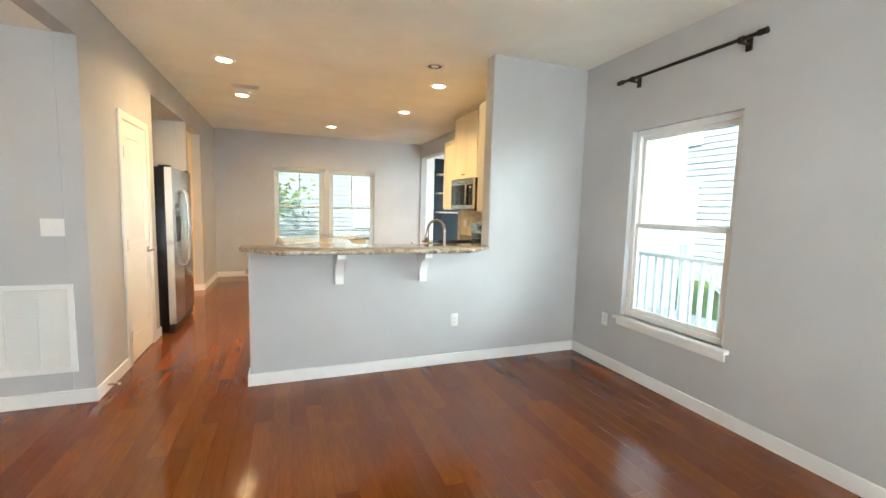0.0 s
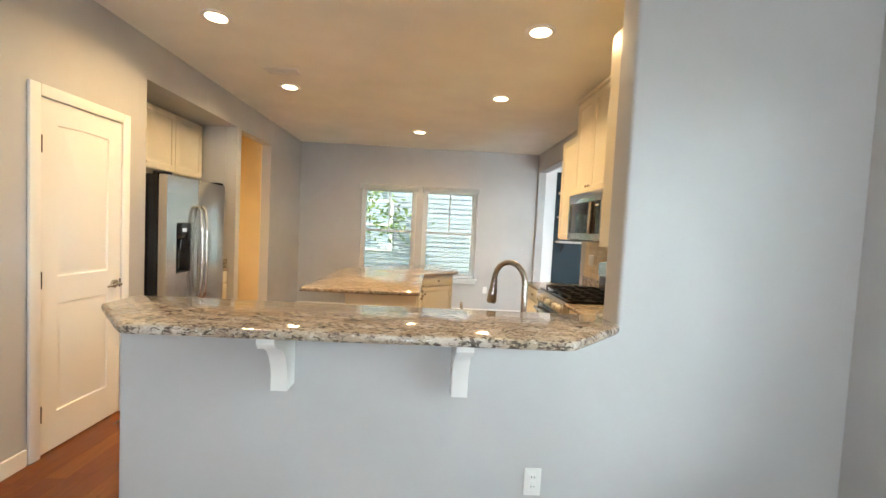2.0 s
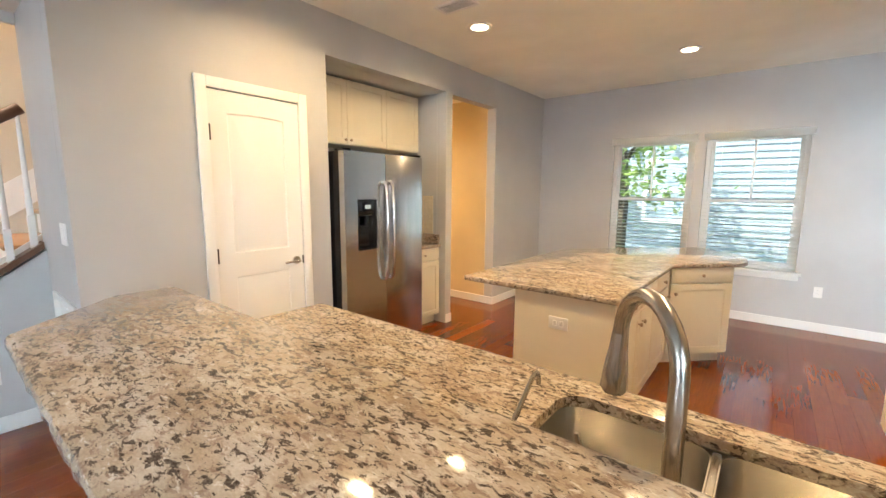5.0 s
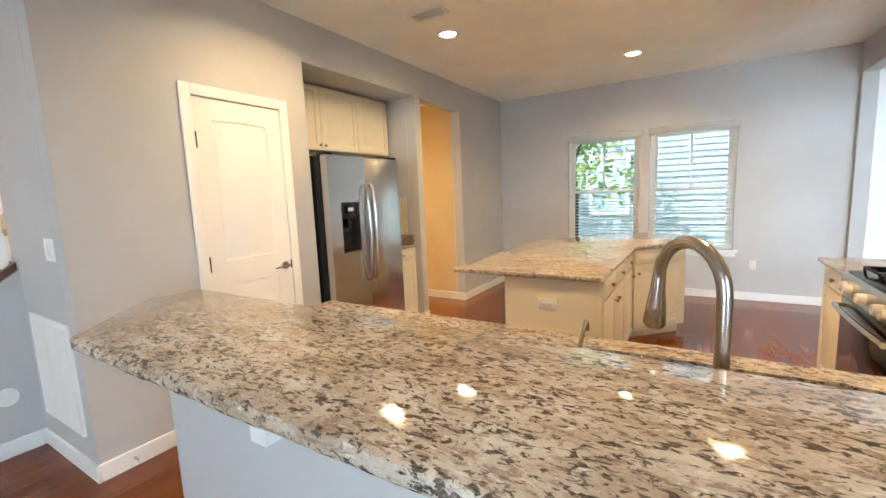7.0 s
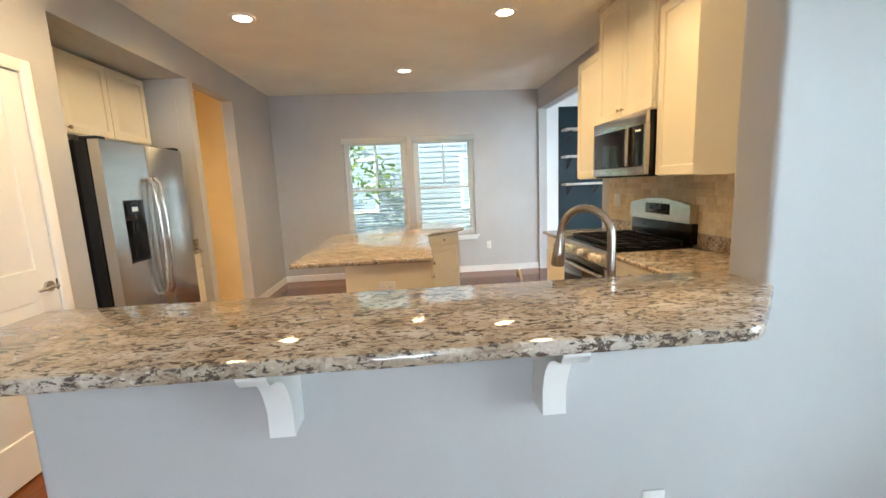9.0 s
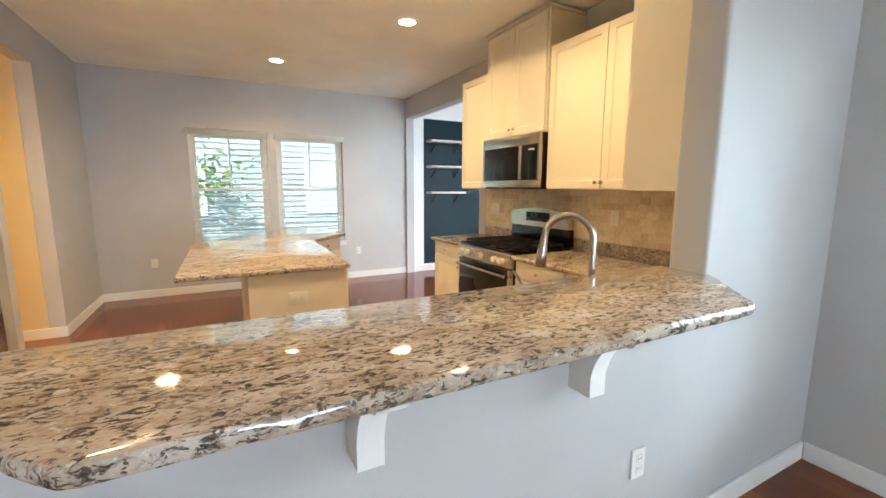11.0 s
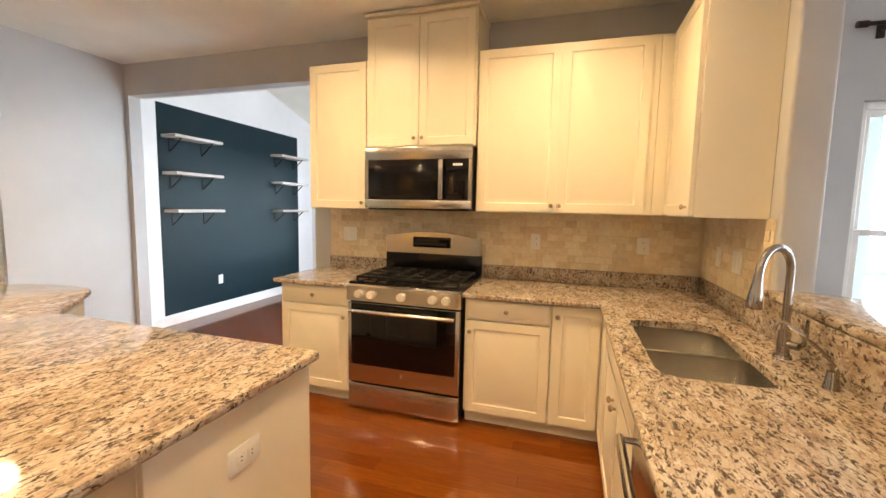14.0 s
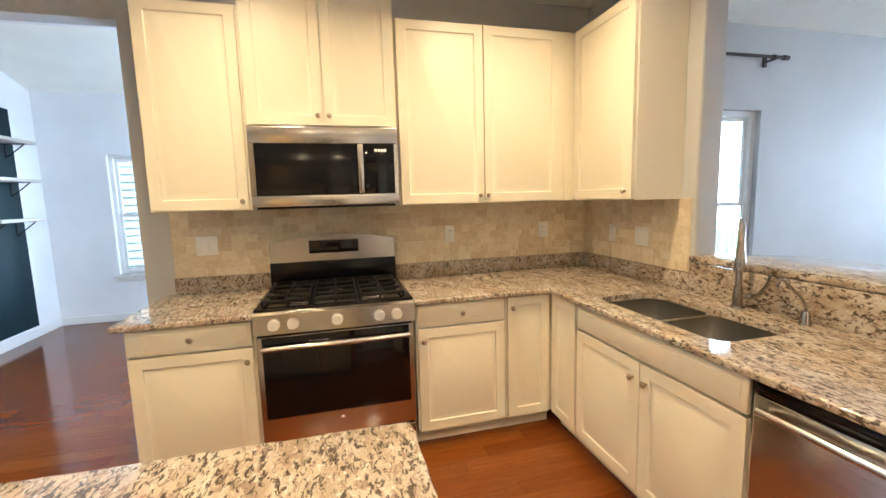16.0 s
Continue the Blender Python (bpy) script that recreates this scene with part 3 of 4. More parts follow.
def panelled_slab(bm, w, h, d, panels, arch=()):
    """A door slab, front face at y = -d, whose front has sunk panels."""
    bx(bm, 0, w, -d + 0.010, 0, 0, h)
    xs = panels[0][0], panels[0][1]
    zs = sorted(panels, key=lambda p: p[2])
    bx(bm, 0, xs[0], -d, -d + 0.010, 0, h)
    bx(bm, xs[1], w, -d, -d + 0.010, 0, h)
    at = 0
    for k, p in enumerate(zs):
        bx(bm, xs[0], xs[1], -d, -d + 0.010, at, p[2])
        rise = arch[k] if arch else 0.0
        panel_ring(bm, p[0], p[1], p[2], p[3], -d, rise)
        if rise:
            n = 10
            base_z = p[3] - rise
            for j in range(n):
                u0, u1 = j / n, (j + 1) / n
                xa, xb = p[0] + u0 * (p[1] - p[0]), p[0] + u1 * (p[1] - p[0])
                va = [bm.verts.new((xa, -d, base_z + rise * math.sin(math.pi * u0))), bm.verts.new((xb, -d, base_z + rise * math.sin(math.pi * u1))), bm.verts.new((xb, -d, p[3])), bm.verts.new((xa, -d, p[3]))]
                try:
                    bm.faces.new(va)
                except ValueError:
                    pass
        at = p[3]
    bx(bm, xs[0], xs[1], -d, -d + 0.010, at, h)
    bmesh.ops.remove_doubles(bm, verts=list(bm.verts), dist=1e-5)
    return bm


t = thing("door_1", "white two-panel pantry door, closed, with lever handle", "door", pose(-1.25, 4.07, 0.0, 0, 0, 90))
t["kind"] = "structure"
bm = B()
panelled_slab(bm, 0.602, 2.025, 0.035, [(0.11, 0.49, 0.22, 0.86), (0.11, 0.49, 1.02, 1.90)], (0.0, 0.008))
bmesh.ops.translate(bm, vec=(0.004, 0.030, 0.010), verts=list(bm.verts))
leaf = part("door_leaf", bm, TRIM, t)
bm = B()
for a in [(-0.065, 0.0, 0.0, 2.105), (0.61, 0.675, 0.0, 2.105), (0.0, 0.61, 2.04, 2.105)]:
    bx(bm, a[0], a[1], -0.018, -0.001, a[2], a[3], 0.004)
part("casing", bm, TRIM, t)
bm = cyl(B(), (0.545, -0.005, 0.93), (0.545, -0.020, 0.93), 0.028)
cyl(bm, (0.545, -0.018, 0.93), (0.545, -0.055, 0.93), 0.010)
tube(bm, [(0.552, -0.052, 0.93), (0.50, -0.056, 0.932), (0.45, -0.054, 0.928), (0.435, -0.05, 0.925)], [0.010, 0.009, 0.008, 0.006])
part("door_handle", bm, CHROME, leaf, "satin nickel lever handle")
for hz in (0.25, 1.02, 1.78):
    bm = bx(B(), -0.004, 0.012, -0.010, -0.002, hz - 0.045, hz + 0.045, 0.002, 1)
    cyl(bm, (0.004, -0.012, hz - 0.048), (0.004, -0.012, hz + 0.048), 0.006, seg=10)
    part("hinge", bm, BRONZE, t)
part("strike_plate", bx(B(), 0.598, 0.612, -0.006, -0.001, 0.90, 0.96), BRONZE, t)

# door stop on the baseboard
t = thing("door_stop", "small spring door stop on the baseboard", "door stop", pose(-1.235, 3.55, 0.05))
part("spring", cyl(B(), (0, 0, 0), (0.06, 0, 0), 0.008, 0.006, 12), CHROME, t)
part("tip", cyl(B(), (0.06, 0, 0), (0.075, 0, 0), 0.010, seg=12), PLASTIC, t)


# ---- stairs ----
t = thing("staircase", "stained wooden stairs with white risers", "stairs", pose(0, 0, 0))
for k in range(11):
    y0 = 1.96 + 0.257 * k
    part("tread", bx(B(), -3.04, -2.121, y0 - 0.02, y0 + 0.257, 0.182 * (k + 1) - 0.03, 0.182 * (k + 1), 0.006), TREADWOOD, t, "lighter oak tread")
    part("riser", bx(B(), -3.04, -2.121, y0, y0 + 0.018, 0.182 * k, 0.182 * (k + 1) - 0.031), TRIM, t)
part("stringer", prism(B(), [(1.88, 0.0), (3.40, 0.0), (3.40, 1.155), (1.88, 0.08)], 0, 0.016, 0, Matrix(((0, 0, 1, -2.119), (1, 0, 0, 0), (0, 1, 0, 0), (0, 0, 0, 1)))), TRIM, t)
slope = 0.708
t = thing("stair_balustrade", "white balusters under a dark stained handrail", "balustrade", pose(-2.05, 0, 0))
pr = Matrix(((0, 0, 1, -0.06), (1, 0, 0, 0), (0, 1, 0, 0), (0, 0, 0, 1)))
part("cap", prism(B(), [(1.82, 0.0), (3.39, 1.112), (3.39, 1.07), (1.87, 0.0)], 0, 0.12, 0, pr), RAILWOOD, t)
part("handrail", tube(B(), [(0, 1.75, 0.78), (0, 3.37, 1.90)], 0.032, 16), RAILWOOD, t, "dark stained round handrail")
part("newel", bx(B(), -0.045, 0.045, 1.66, 1.75, 0, 1.0, 0.006), TRIM, t)
for k in range(14):
    y = 1.95 + 0.108 * k
    z0, z1 = 1.10 - (3.39 - y) * slope, 1.885 - (3.39 - y) * slope
    bm = bx(B(), -0.017, 0.017, y - 0.017, y + 0.017, z0, z0 + 0.20, 0.002, 1)
    cyl(bm, (0, y, z0 + 0.20), (0, y, z1), 0.016, 0.010, 12)
    part("baluster", bm, TRIM, t)
tagged(part("stair_skirt_board", prism(B(), [(1.7, 0.05), (4.9, 2.315), (4.9, 2.565), (1.7, 0.30)], 0, 0.015, 0, Matrix(((0, 0, 1, -3.05), (1, 0, 0, 0), (0, 1, 0, 0), (0, 0, 0, 1)))), TRIM), "white sloping skirt board along the stairs", "trim", "", "structure")
t = thing("smoke_alarm", "round white plastic alarm on the stair wall", "alarm", pose(-2.0, 3.26, 0.35, 0, 0, 90))
part("body", cyl(B(), (0, -0.03, 0), (0, 0, 0), 0.045, 0.052, 28), PLASTIC, t)


# ---- kitchen cabinets ----
def knob(parent, x, z, y=-0.022):
    bm = cyl(B(), (x, y, z), (x, y - 0.014, z), 0.006, seg=12)
    bmesh.ops.create_uvsphere(bm, u_segments=14, v_segments=8, radius=0.014, matrix=Matrix.Translation((x, y - 0.020, z)) @ Matrix.Diagonal((1, 0.7, 1, 1)))
    part("knob", bm, KNOB, parent, "small brushed metal knob")


def front(parent, kind, x0, x1, z0, z1, kx=None, kz=None):
    """A cabinet door or drawer front with a raised panel; the face looks to -y."""
    w, h = x1 - x0, z1 - z0
    bm = B()
    if kind == "door":
        e = 0.052
        panelled_slab(bm, w, h, 0.020, [(e, w - e, e, h - e)])
    else:
        bx(bm, 0, w, -0.020, 0, 0, h, 0.005)
        bx(bm, 0.022, w - 0.022, -0.0225, -0.019, 0.022, h - 0.022, 0.003)
    bmesh.ops.translate(bm, vec=(x0, -0.002, z0), verts=list(bm.verts))
    d = part(kind, bm, CAB, parent)
    if kx is not None:
        knob(d, kx, kz)
    return d


def cabinet(name, label, m, w, d, z0, z1, fronts, toe=False, group=""):
    """Local: width along x, front at y 0 looking to -y, depth to +y."""
    t = thing(name, label, "cabinet", m, group)
    bm = bx(B(), 0, w, 0, d, z0 + (0.10 if toe else 0), z1, 0.002, 1)
    part("body", bm, CAB, t)
    if toe:
        part("toe_kick", bx(B(), 0.0, w, 0.06, d, z0, z0 + 0.10), CAB, t)
    for f in fronts:
        front(t, *f)
    return t


UP = "upper kitchen cabinets"
LOW = "base kitchen cabinets"
E_ = -90
# uppers on the stove wall
cabinet("upper_cabinet", "cream painted single-door wall cabinet", pose(2.37, 6.28, 0, 0, 0, E_), 0.49, 0.328, 1.37, 2.43,
        [("door", 0.012, 0.478, 1.38, 2.42, 0.45, 1.42)], group=UP)
t = cabinet("upper_cabinet", "tall cream two-door cabinet above the microwave, with crown strip", pose(2.345, 5.785, 0, 0, 0, E_), 0.80, 0.352, 1.812, 2.70,
            [("door", 0.012, 0.397, 1.822, 2.68, 0.37, 1.87), ("door", 0.403, 0.788, 1.822, 2.68, 0.43, 1.87)], group=UP)
part("crown", bx(B(), -0.012, 0.812, -0.034, 0.352, 2.70, 2.727, 0.006), CAB, t)
cabinet("upper_cabinet", "wide cream two-door wall cabinet", pose(2.37, 4.98, 0, 0, 0, E_), 1.09, 0.328, 1.37, 2.43,
        [("door", 0.012, 0.53, 1.38, 2.42, 0.50, 1.42), ("door", 0.536, 1.045, 1.38, 2.42, 0.55, 1.42)], group=UP)
cabinet("upper_cabinet", "cream corner wall cabinet with a plain side panel", pose(2.368, 3.805, 0, 0, 0, 180), 0.572, 0.303, 1.37, 2.43,
        [("door", 0.02, 0.566, 1.38, 2.42, 0.52, 1.42)], group=UP)
tagged(part("cabinet_filler", bx(B(), 2.372, 2.696, 3.502, 3.888, 1.372, 2.428), CAB), "cream filler in the cabinet corner", "cabinet")

# bases on the stove wall
FX = 2.085
cabinet("base_cabinet", "cream base cabinet with one drawer and door", pose(FX, 6.34, 0, 0, 0, E_), 0.565, 0.61, 0, CT - 0.032,
        [("drawer", 0.015, 0.55, 0.708, 0.832, 0.28, 0.77), ("door", 0.015, 0.55, 0.105, 0.697, 0.525, 0.63)], True, LOW)
cabinet("base_cabinet", "cream base cabinet with one drawer and door", pose(FX, 4.965, 0, 0, 0, E_), 0.53, 0.61, 0, CT - 0.032,
        [("drawer", 0.012, 0.52, 0.708, 0.832, 0.265, 0.77), ("door", 0.012, 0.52, 0.105, 0.697, 0.04, 0.63)], True, LOW)
cabinet("base_cabinet", "narrow cream base cabinet with a full-height door", pose(FX, 4.433, 0, 0, 0, E_), 0.303, 0.61, 0, CT - 0.032,
        [("door", 0.01, 0.272, 0.105, 0.832, 0.035, 0.77)], True, LOW)
# peninsula
FY = 4.128
cabinet("base_cabinet", "narrow cream corner cabinet with a full-height door", pose(2.083, FY, 0, 0, 0, 180), 0.283, 0.61, 0, CT - 0.032,
        [("door", 0.03, 0.275, 0.105, 0.832)], True, LOW)
cabinet("sink_cabinet", "cream two-door sink cabinet with a false drawer front", pose(1.798, FY, 0, 0, 0, 180), 0.958, 0.61, 0, CT - 0.225,
        [("drawer", 0.012, 0.946, 0.708, 0.832), ("door", 0.012, 0.476, 0.105, 0.697, 0.44, 0.62), ("door", 0.482, 0.946, 0.105, 0.697, 0.52, 0.62)], True, LOW)
t = cabinet("base_cabinet", "cream end cabinet of the peninsula", pose(0.225, FY, 0, 0, 0, 180), 0.50, 0.61, 0, CT - 0.032,
            [("door", 0.012, 0.488, 0.105, 0.697, 0.05, 0.62), ("drawer", 0.012, 0.488, 0.708, 0.832, 0.25, 0.77)], True, LOW)

# dishwasher
t = thing("dishwasher", "stainless dishwasher with a bar handle and black top strip", "dishwasher", pose(0.836, FY, 0, 0, 0, 180))
part("body", bx(B(), 0.004, 0.604, 0.0, 0.58, 0.10, 0.832), BLACK, t)
part("door", bx(B(), 0.006, 0.602, -0.028, -0.001, 0.12, 0.795, 0.006), STEEL, t, "brushed stainless door")
part("control_strip", bx(B(), 0.006, 0.602, -0.024, -0.001, 0.798, 0.832, 0.003), BLACK, t, "black control strip")
bm = tube(B(), [(0.05, -0.068, 0.766), (0.30, -0.075, 0.769), (0.555, -0.068, 0.766)], 0.012)
for q in (0.06, 0.545):
    cyl(bm, (q, -0.068, 0.766), (q, -0.027, 0.766), 0.009)
part("handle", bm, STEEL, t)
part("toe_panel", bx(B(), 0.01, 0.598, 0.04, 0.06, 0.0, 0.098), BLACK, t)

# ---- worktops ----
TH = 0.032
SX0, SX1, SY0, SY1 = 1.03, 1.76, 3.69, 4.06
t = thing("worktop", "speckled cream and brown granite worktop with sink cut-out", "worktop", pose(0, 0, CT))


def granite_slabs(boxes):
    bm = B()
    for a in boxes:
        bx(bm, a[0], a[1], a[2], a[3], -TH, 0.0)
    bmesh.ops.remove_doubles(bm, verts=list(bm.verts), dist=1e-5)
    return bm


def edge_round(p, q, side):
    """A rounded nosing along a worktop edge."""
    bm = B()
    p, q, side = Vector((*p, 0)), Vector((*q, 0)), Vector((*side, 0))
    prof = [(0.0, 0.0), (0.004, -0.001), (0.010, -0.006), (0.012, -0.016), (0.010, -0.026), (0.004, -0.031), (0.0, -TH)]
    rows = []
    n = max(2, int((q - p).length / 0.02))
    for k in range(n + 1):
        c0 = p.lerp(q, k / n)
        w = 0.0018 * noise.noise(c0 * 23.0)
        rows.append([bm.verts.new(c0 + side * (a + w * (a > 0)) + Vector((0, 0, b))) for a, b in prof])
    for a, b in zip(rows, rows[1:]):
        for j in range(len(prof) - 1):
            bm.faces.new((a[j], b[j], b[j + 1], a[j + 1]))
    bm.faces.new(rows[0])
    bm.faces.new(rows[-1][::-1])
    bmesh.ops.recalc_face_normals(bm, faces=list(bm.faces))
    return bm


CY, CX = 4.162, 2.045
part("slab", granite_slabs([(-0.30, SX0, 3.502, CY), (SX0, SX1, 3.502, SY0), (SX0, SX1, SY1, CY), (SX1, 2.70, 3.502, CY), (CX, 2.70, CY, 4.972)]), GRANITE, t)
for qx, qy, dx, dy in ((SX0, SY0, 1, 1), (SX1, SY0, -1, 1), (SX0, SY1, 1, -1), (SX1, SY1, -1, -1)):
    r = 0.075
    arc = [(qx + dx * (r - r * math.sin(a)), qy + dy * (r - r * math.cos(a))) for a in (math.pi / 2 * k / 8 for k in range(9))]
    part("corner_fillet", prism(B(), [(qx, qy)] + arc, -TH, 0.0), GRANITE, t)
part("nosing", edge_round((-0.30, CY), (CX, CY), (0, 1)), GRANITE, t)
part("nosing", edge_round((CX, CY), (CX, 4.972), (-1, 0)), GRANITE, t)
part("nosing", edge_round((-0.30, 3.502), (-0.30, CY), (-1, 0)), GRANITE, t)
part("splash", bx(B(), 2.672, 2.698, 3.53, 4.972, 0.001, 0.10, 0.003), GRANITE, t, "low granite upstand")
part("splash", bx(B(), 1.702, 2.670, 3.502, 3.53, 0.001, 0.10, 0.003), GRANITE, t, "low granite upstand")
part("bar_face", bx(B(), -0.28, 1.700, 3.502, 3.530, 0.001, 0.160, 0.002), GRANITE, t, "granite facing under the raised bar")
t = thing("worktop", "short speckled granite worktop beside the stove", "worktop", pose(0, 0, CT))
part("slab", granite_slabs([(CX, 2.70, 5.776, 6.37)]), GRANITE, t)
part("nosing", edge_round((CX, 5.776), (CX, 6.37), (-1, 0)), GRANITE, t)
part("nosing", edge_round((CX, 6.37), (2.69, 6.37), (0, 1)), GRANITE, t)
part("splash", bx(B(), 2.672, 2.698, 5.776, 6.31, 0.001, 0.10, 0.003), GRANITE, t, "low granite upstand")


def rough_slab(name, pts, z0, z1, parent):
    """A granite slab of any outline with a rounded, slightly chipped edge."""
    dense = []
    n = len(pts)
    for k in range(n):
        p, q = Vector((*pts[k], 0)), Vector((*pts[(k + 1) % n], 0))
        m = max(1, int((q - p).length / 0.03))
        dense += [p.lerp(q, j / m) for j in range(m)]
    mid = sum(dense, Vector()) / len(dense)
    bm = B()
    rings = []
    n = len(dense)
    for inset, z in ((0.012, z1), (0.004, z1 - 0.003), (0.0, z1 - 0.010), (0.0, z0 + 0.010), (0.005, z0 + 0.002), (0.014, z0)):
        ring = []
        for k, p in enumerate(dense):
            d = (dense[(k + 1) % n] - dense[k - 1]).normalized()
            nrm = Vector((-d.y, d.x, 0))
            w = 0.0042 * noise.noise(p * 31.0 + Vector((0, 0, z * 40))) if 0.0 <= inset < 0.01 else 0
            q = p + nrm * (inset + w)
            ring.append(bm.verts.new((q.x, q.y, z)))
        rings.append(ring)
    for a, b in zip(rings, rings[1:]):
        for k in range(n):
            bm.faces.new((a[k], b[k], b[(k + 1) % n], a[(k + 1) % n]))
    bm.faces.new(rings[0])
    bm.faces.new(rings[-1][::-1])
    bmesh.ops.recalc_face_normals(bm, faces=list(bm.faces))
    return part(name, bm, GRANITE, parent)


bar = thing("breakfast_bar", "raised speckled granite breakfast bar on white corbels", "breakfast bar", pose(0, 0, 0))
rough_slab("slab", rounded([(-0.06, 3.045), (1.42, 3.045), (1.70, 3.325), (1.70, 3.535), (-0.34, 3.535), (-0.34, 3.335)], (0.02, 0.03, 0, 0, 0.02, 0.02)), 1.032, 1.068, bar)
for cx in (0.375, 1.062):
    pts = [(0.0, 0.0), (-0.23, 0.0), (-0.23, -0.035), (-0.215, -0.055)]
    for k in range(9):
        a = k / 8
        pts.append((-0.20 + 0.115 * a + 0.02 * math.sin(math.pi * a), -0.06 - 0.13 * a ** 1.6))
    pts += [(-0.085, -0.205), (-0.085, -0.255), (0.0, -0.255)]
    bm = prism(B(), pts, -0.031, 0.031, 0, Matrix(((0, 0, 1, 0), (1, 0, 0, 0), (0, 1, 0, 0), (0, 0, 0, 1))))
    part("corbel", bm, TRIM, bar, "white curved wooden bracket", pose(cx, 3.35, 1.031))

# ---- sink and faucet ----
t = thing("kitchen_sink", "double-bowl stainless undermount sink", "sink", pose(0, 0, CT - TH))
mid = 1.40


def bowl(x0, x1, y0, y1, deep):
    bm = B()
    vs = bmesh.ops.create_cube(bm, size=1.0, matrix=Matrix.Translation(((x0 + x1) / 2, (y0 + y1) / 2, -deep / 2)) @ Matrix.Diagonal((x1 - x0, y1 - y0, deep, 1)))["verts"]
    top = [f for f in bm.faces if f.normal.z > 0.9]
    bmesh.ops.delete(bm, geom=top, context="FACES_ONLY")
    es = [e for e in bm.edges if len(e.link_faces) == 2]
    bmesh.ops.bevel(bm, geom=es, offset=0.05, segments=5, profile=0.5, affect="EDGES")
    bmesh.ops.solidify(bm, geom=list(bm.faces), thickness=0.003)
    bmesh.ops.recalc_face_normals(bm, faces=list(bm.faces))
    return bm


b1 = part("bowl", bowl(SX0 - 0.004, mid - 0.008, SY0 - 0.004, SY1 + 0.004, 0.185), SINK, t)
b2 = part("bowl", bowl(mid + 0.008, SX1 + 0.004, SY0 - 0.004, SY1 + 0.004, 0.185), SINK, t)
part("divider", bx(B(), mid - 0.010, mid + 0.010, SY0, SY1, -0.030, -0.001, 0.006), CHROME, t)
for cx, b in (((SX0 + mid) / 2, b1), ((SX1 + mid) / 2, b2)):
    part("drain", cyl(B(), (cx, 3.87, -0.184), (cx, 3.87, -0.178), 0.042, seg=24), CHROME, b)

t = thing("kitchen_faucet", "brushed nickel pull-down gooseneck faucet with side lever", "faucet", pose(1.368, 3.588, CT, 0, 0, 40))
bm = cyl(B(), (0, 0, 0), (0, 0, 0.012), 0.030, 0.027, 24)
cyl(bm, (0, 0, 0.012), (0, 0, 0.10), 0.022, 0.019, 24)
part("base", bm, FAUCET, t)
pts = [(0, 0, 0.09), (0, 0, 0.20), (0, 0, 0.315)]
for k in range(1, 13):
    a = math.pi * k / 12
    pts.append((0, 0.092 - 0.092 * math.cos(a), 0.315 + 0.092 * math.sin(a)))
part("neck", tube(B(), pts, 0.0135, 16), FAUCET, t)
part("spray_head", tube(B(), [(0, 0.184, 0.318), (0, 0.187, 0.29), (0, 0.192, 0.25), (0, 0.197, 0.205), (0, 0.198, 0.198)], [0.0145, 0.016, 0.021, 0.025, 0.021], 18), FAUCET, t)
bm = cyl(B(), (-0.015, 0, 0.055), (-0.05, 0, 0.055), 0.014)
tube(bm, [(-0.048, 0, 0.055), (-0.075, 0.03, 0.075), (-0.098, 0.07, 0.125), (-0.108, 0.088, 0.178)], [0.010, 0.008, 0.007, 0.005])
part("lever", bm, FAUCET, t)
t = thing("soap_dispenser", "brushed nickel soap dispenser with a thin curved spout", "dispenser", pose(1.09, 3.578, CT))
part("body", cyl(B(), (0, 0, 0), (0, 0, 0.055), 0.022, 0.013, 20), FAUCET, t)
part("spout", tube(B(), [(0, 0, 0.05), (0, 0.004, 0.08), (0, 0.03, 0.112), (0, 0.125, 0.188), (0, 0.137, 0.194), (0, 0.148, 0.192), (0, 0.155, 0.182), (0, 0.157, 0.165)], 0.0055, 10), FAUCET, t)

# ---- stove ----
t = thing("gas_range", "stainless gas range with black oven glass and iron grates", "stove", pose(2.05, 5.772, 0, 0, 0, E_))
W = 0.795
part("body", bx(B(), 0.004, W - 0.004, 0.02, 0.63, 0.03, 0.86), BLACK, t)
d = part("oven_door", bx(B(), 0.006, W - 0.006, -0.022, 0.018, 0.20, 0.752, 0.006), STEEL, t, "stainless oven door")
part("oven_glass", bx(B(), 0.032, W - 0.032, -0.0255, -0.021, 0.325, 0.748, 0.002), BLACK_GLASS, d, "black oven window")
bm = tube(B(), [(0.035, -0.055, 0.70), (0.20, -0.068, 0.703), (W / 2, -0.072, 0.704), (W - 0.20, -0.068, 0.703), (W - 0.035, -0.055, 0.70)], 0.014)
for q in (0.05, W - 0.05):
    cyl(bm, (q, -0.058, 0.70), (q, -0.02, 0.70), 0.011)
part("handle", bm, STEEL, d)
part("badge", cyl(B(), (W / 2, -0.022, 0.275), (W / 2, -0.026, 0.275), 0.013), CHROME, d)
part("drawer", bx(B(), 0.006, W - 0.006, -0.018, 0.018, 0.018, 0.188, 0.006), STEEL, t)
bm = prism(B(), [(0.02, 0.760), (-0.030, 0.765), (-0.024, 0.862), (0.02, 0.884)], 0.0, W, 0, Matrix(((0, 0, 1, 0), (1, 0, 0, 0), (0, 1, 0, 0), (0, 0, 0, 1))))
cp = part("control_panel", bm, STEEL, t)
for q in (0.095, 0.185, W / 2, W - 0.185, W - 0.095):
    bm = cyl(B(), (q, -0.026, 0.812), (q, -0.060, 0.816), 0.029, 0.024, 24)
    bx(bm, q - 0.004, q + 0.004, -0.066, -0.058, 0.796, 0.836, 0.002, 1)
    part("knob", bm, KNOB_STEEL, cp)
part("cooktop", bx(B(), 0.0, W, 0.0, 0.60, 0.866, 0.888, 0.006), BLACK, t)
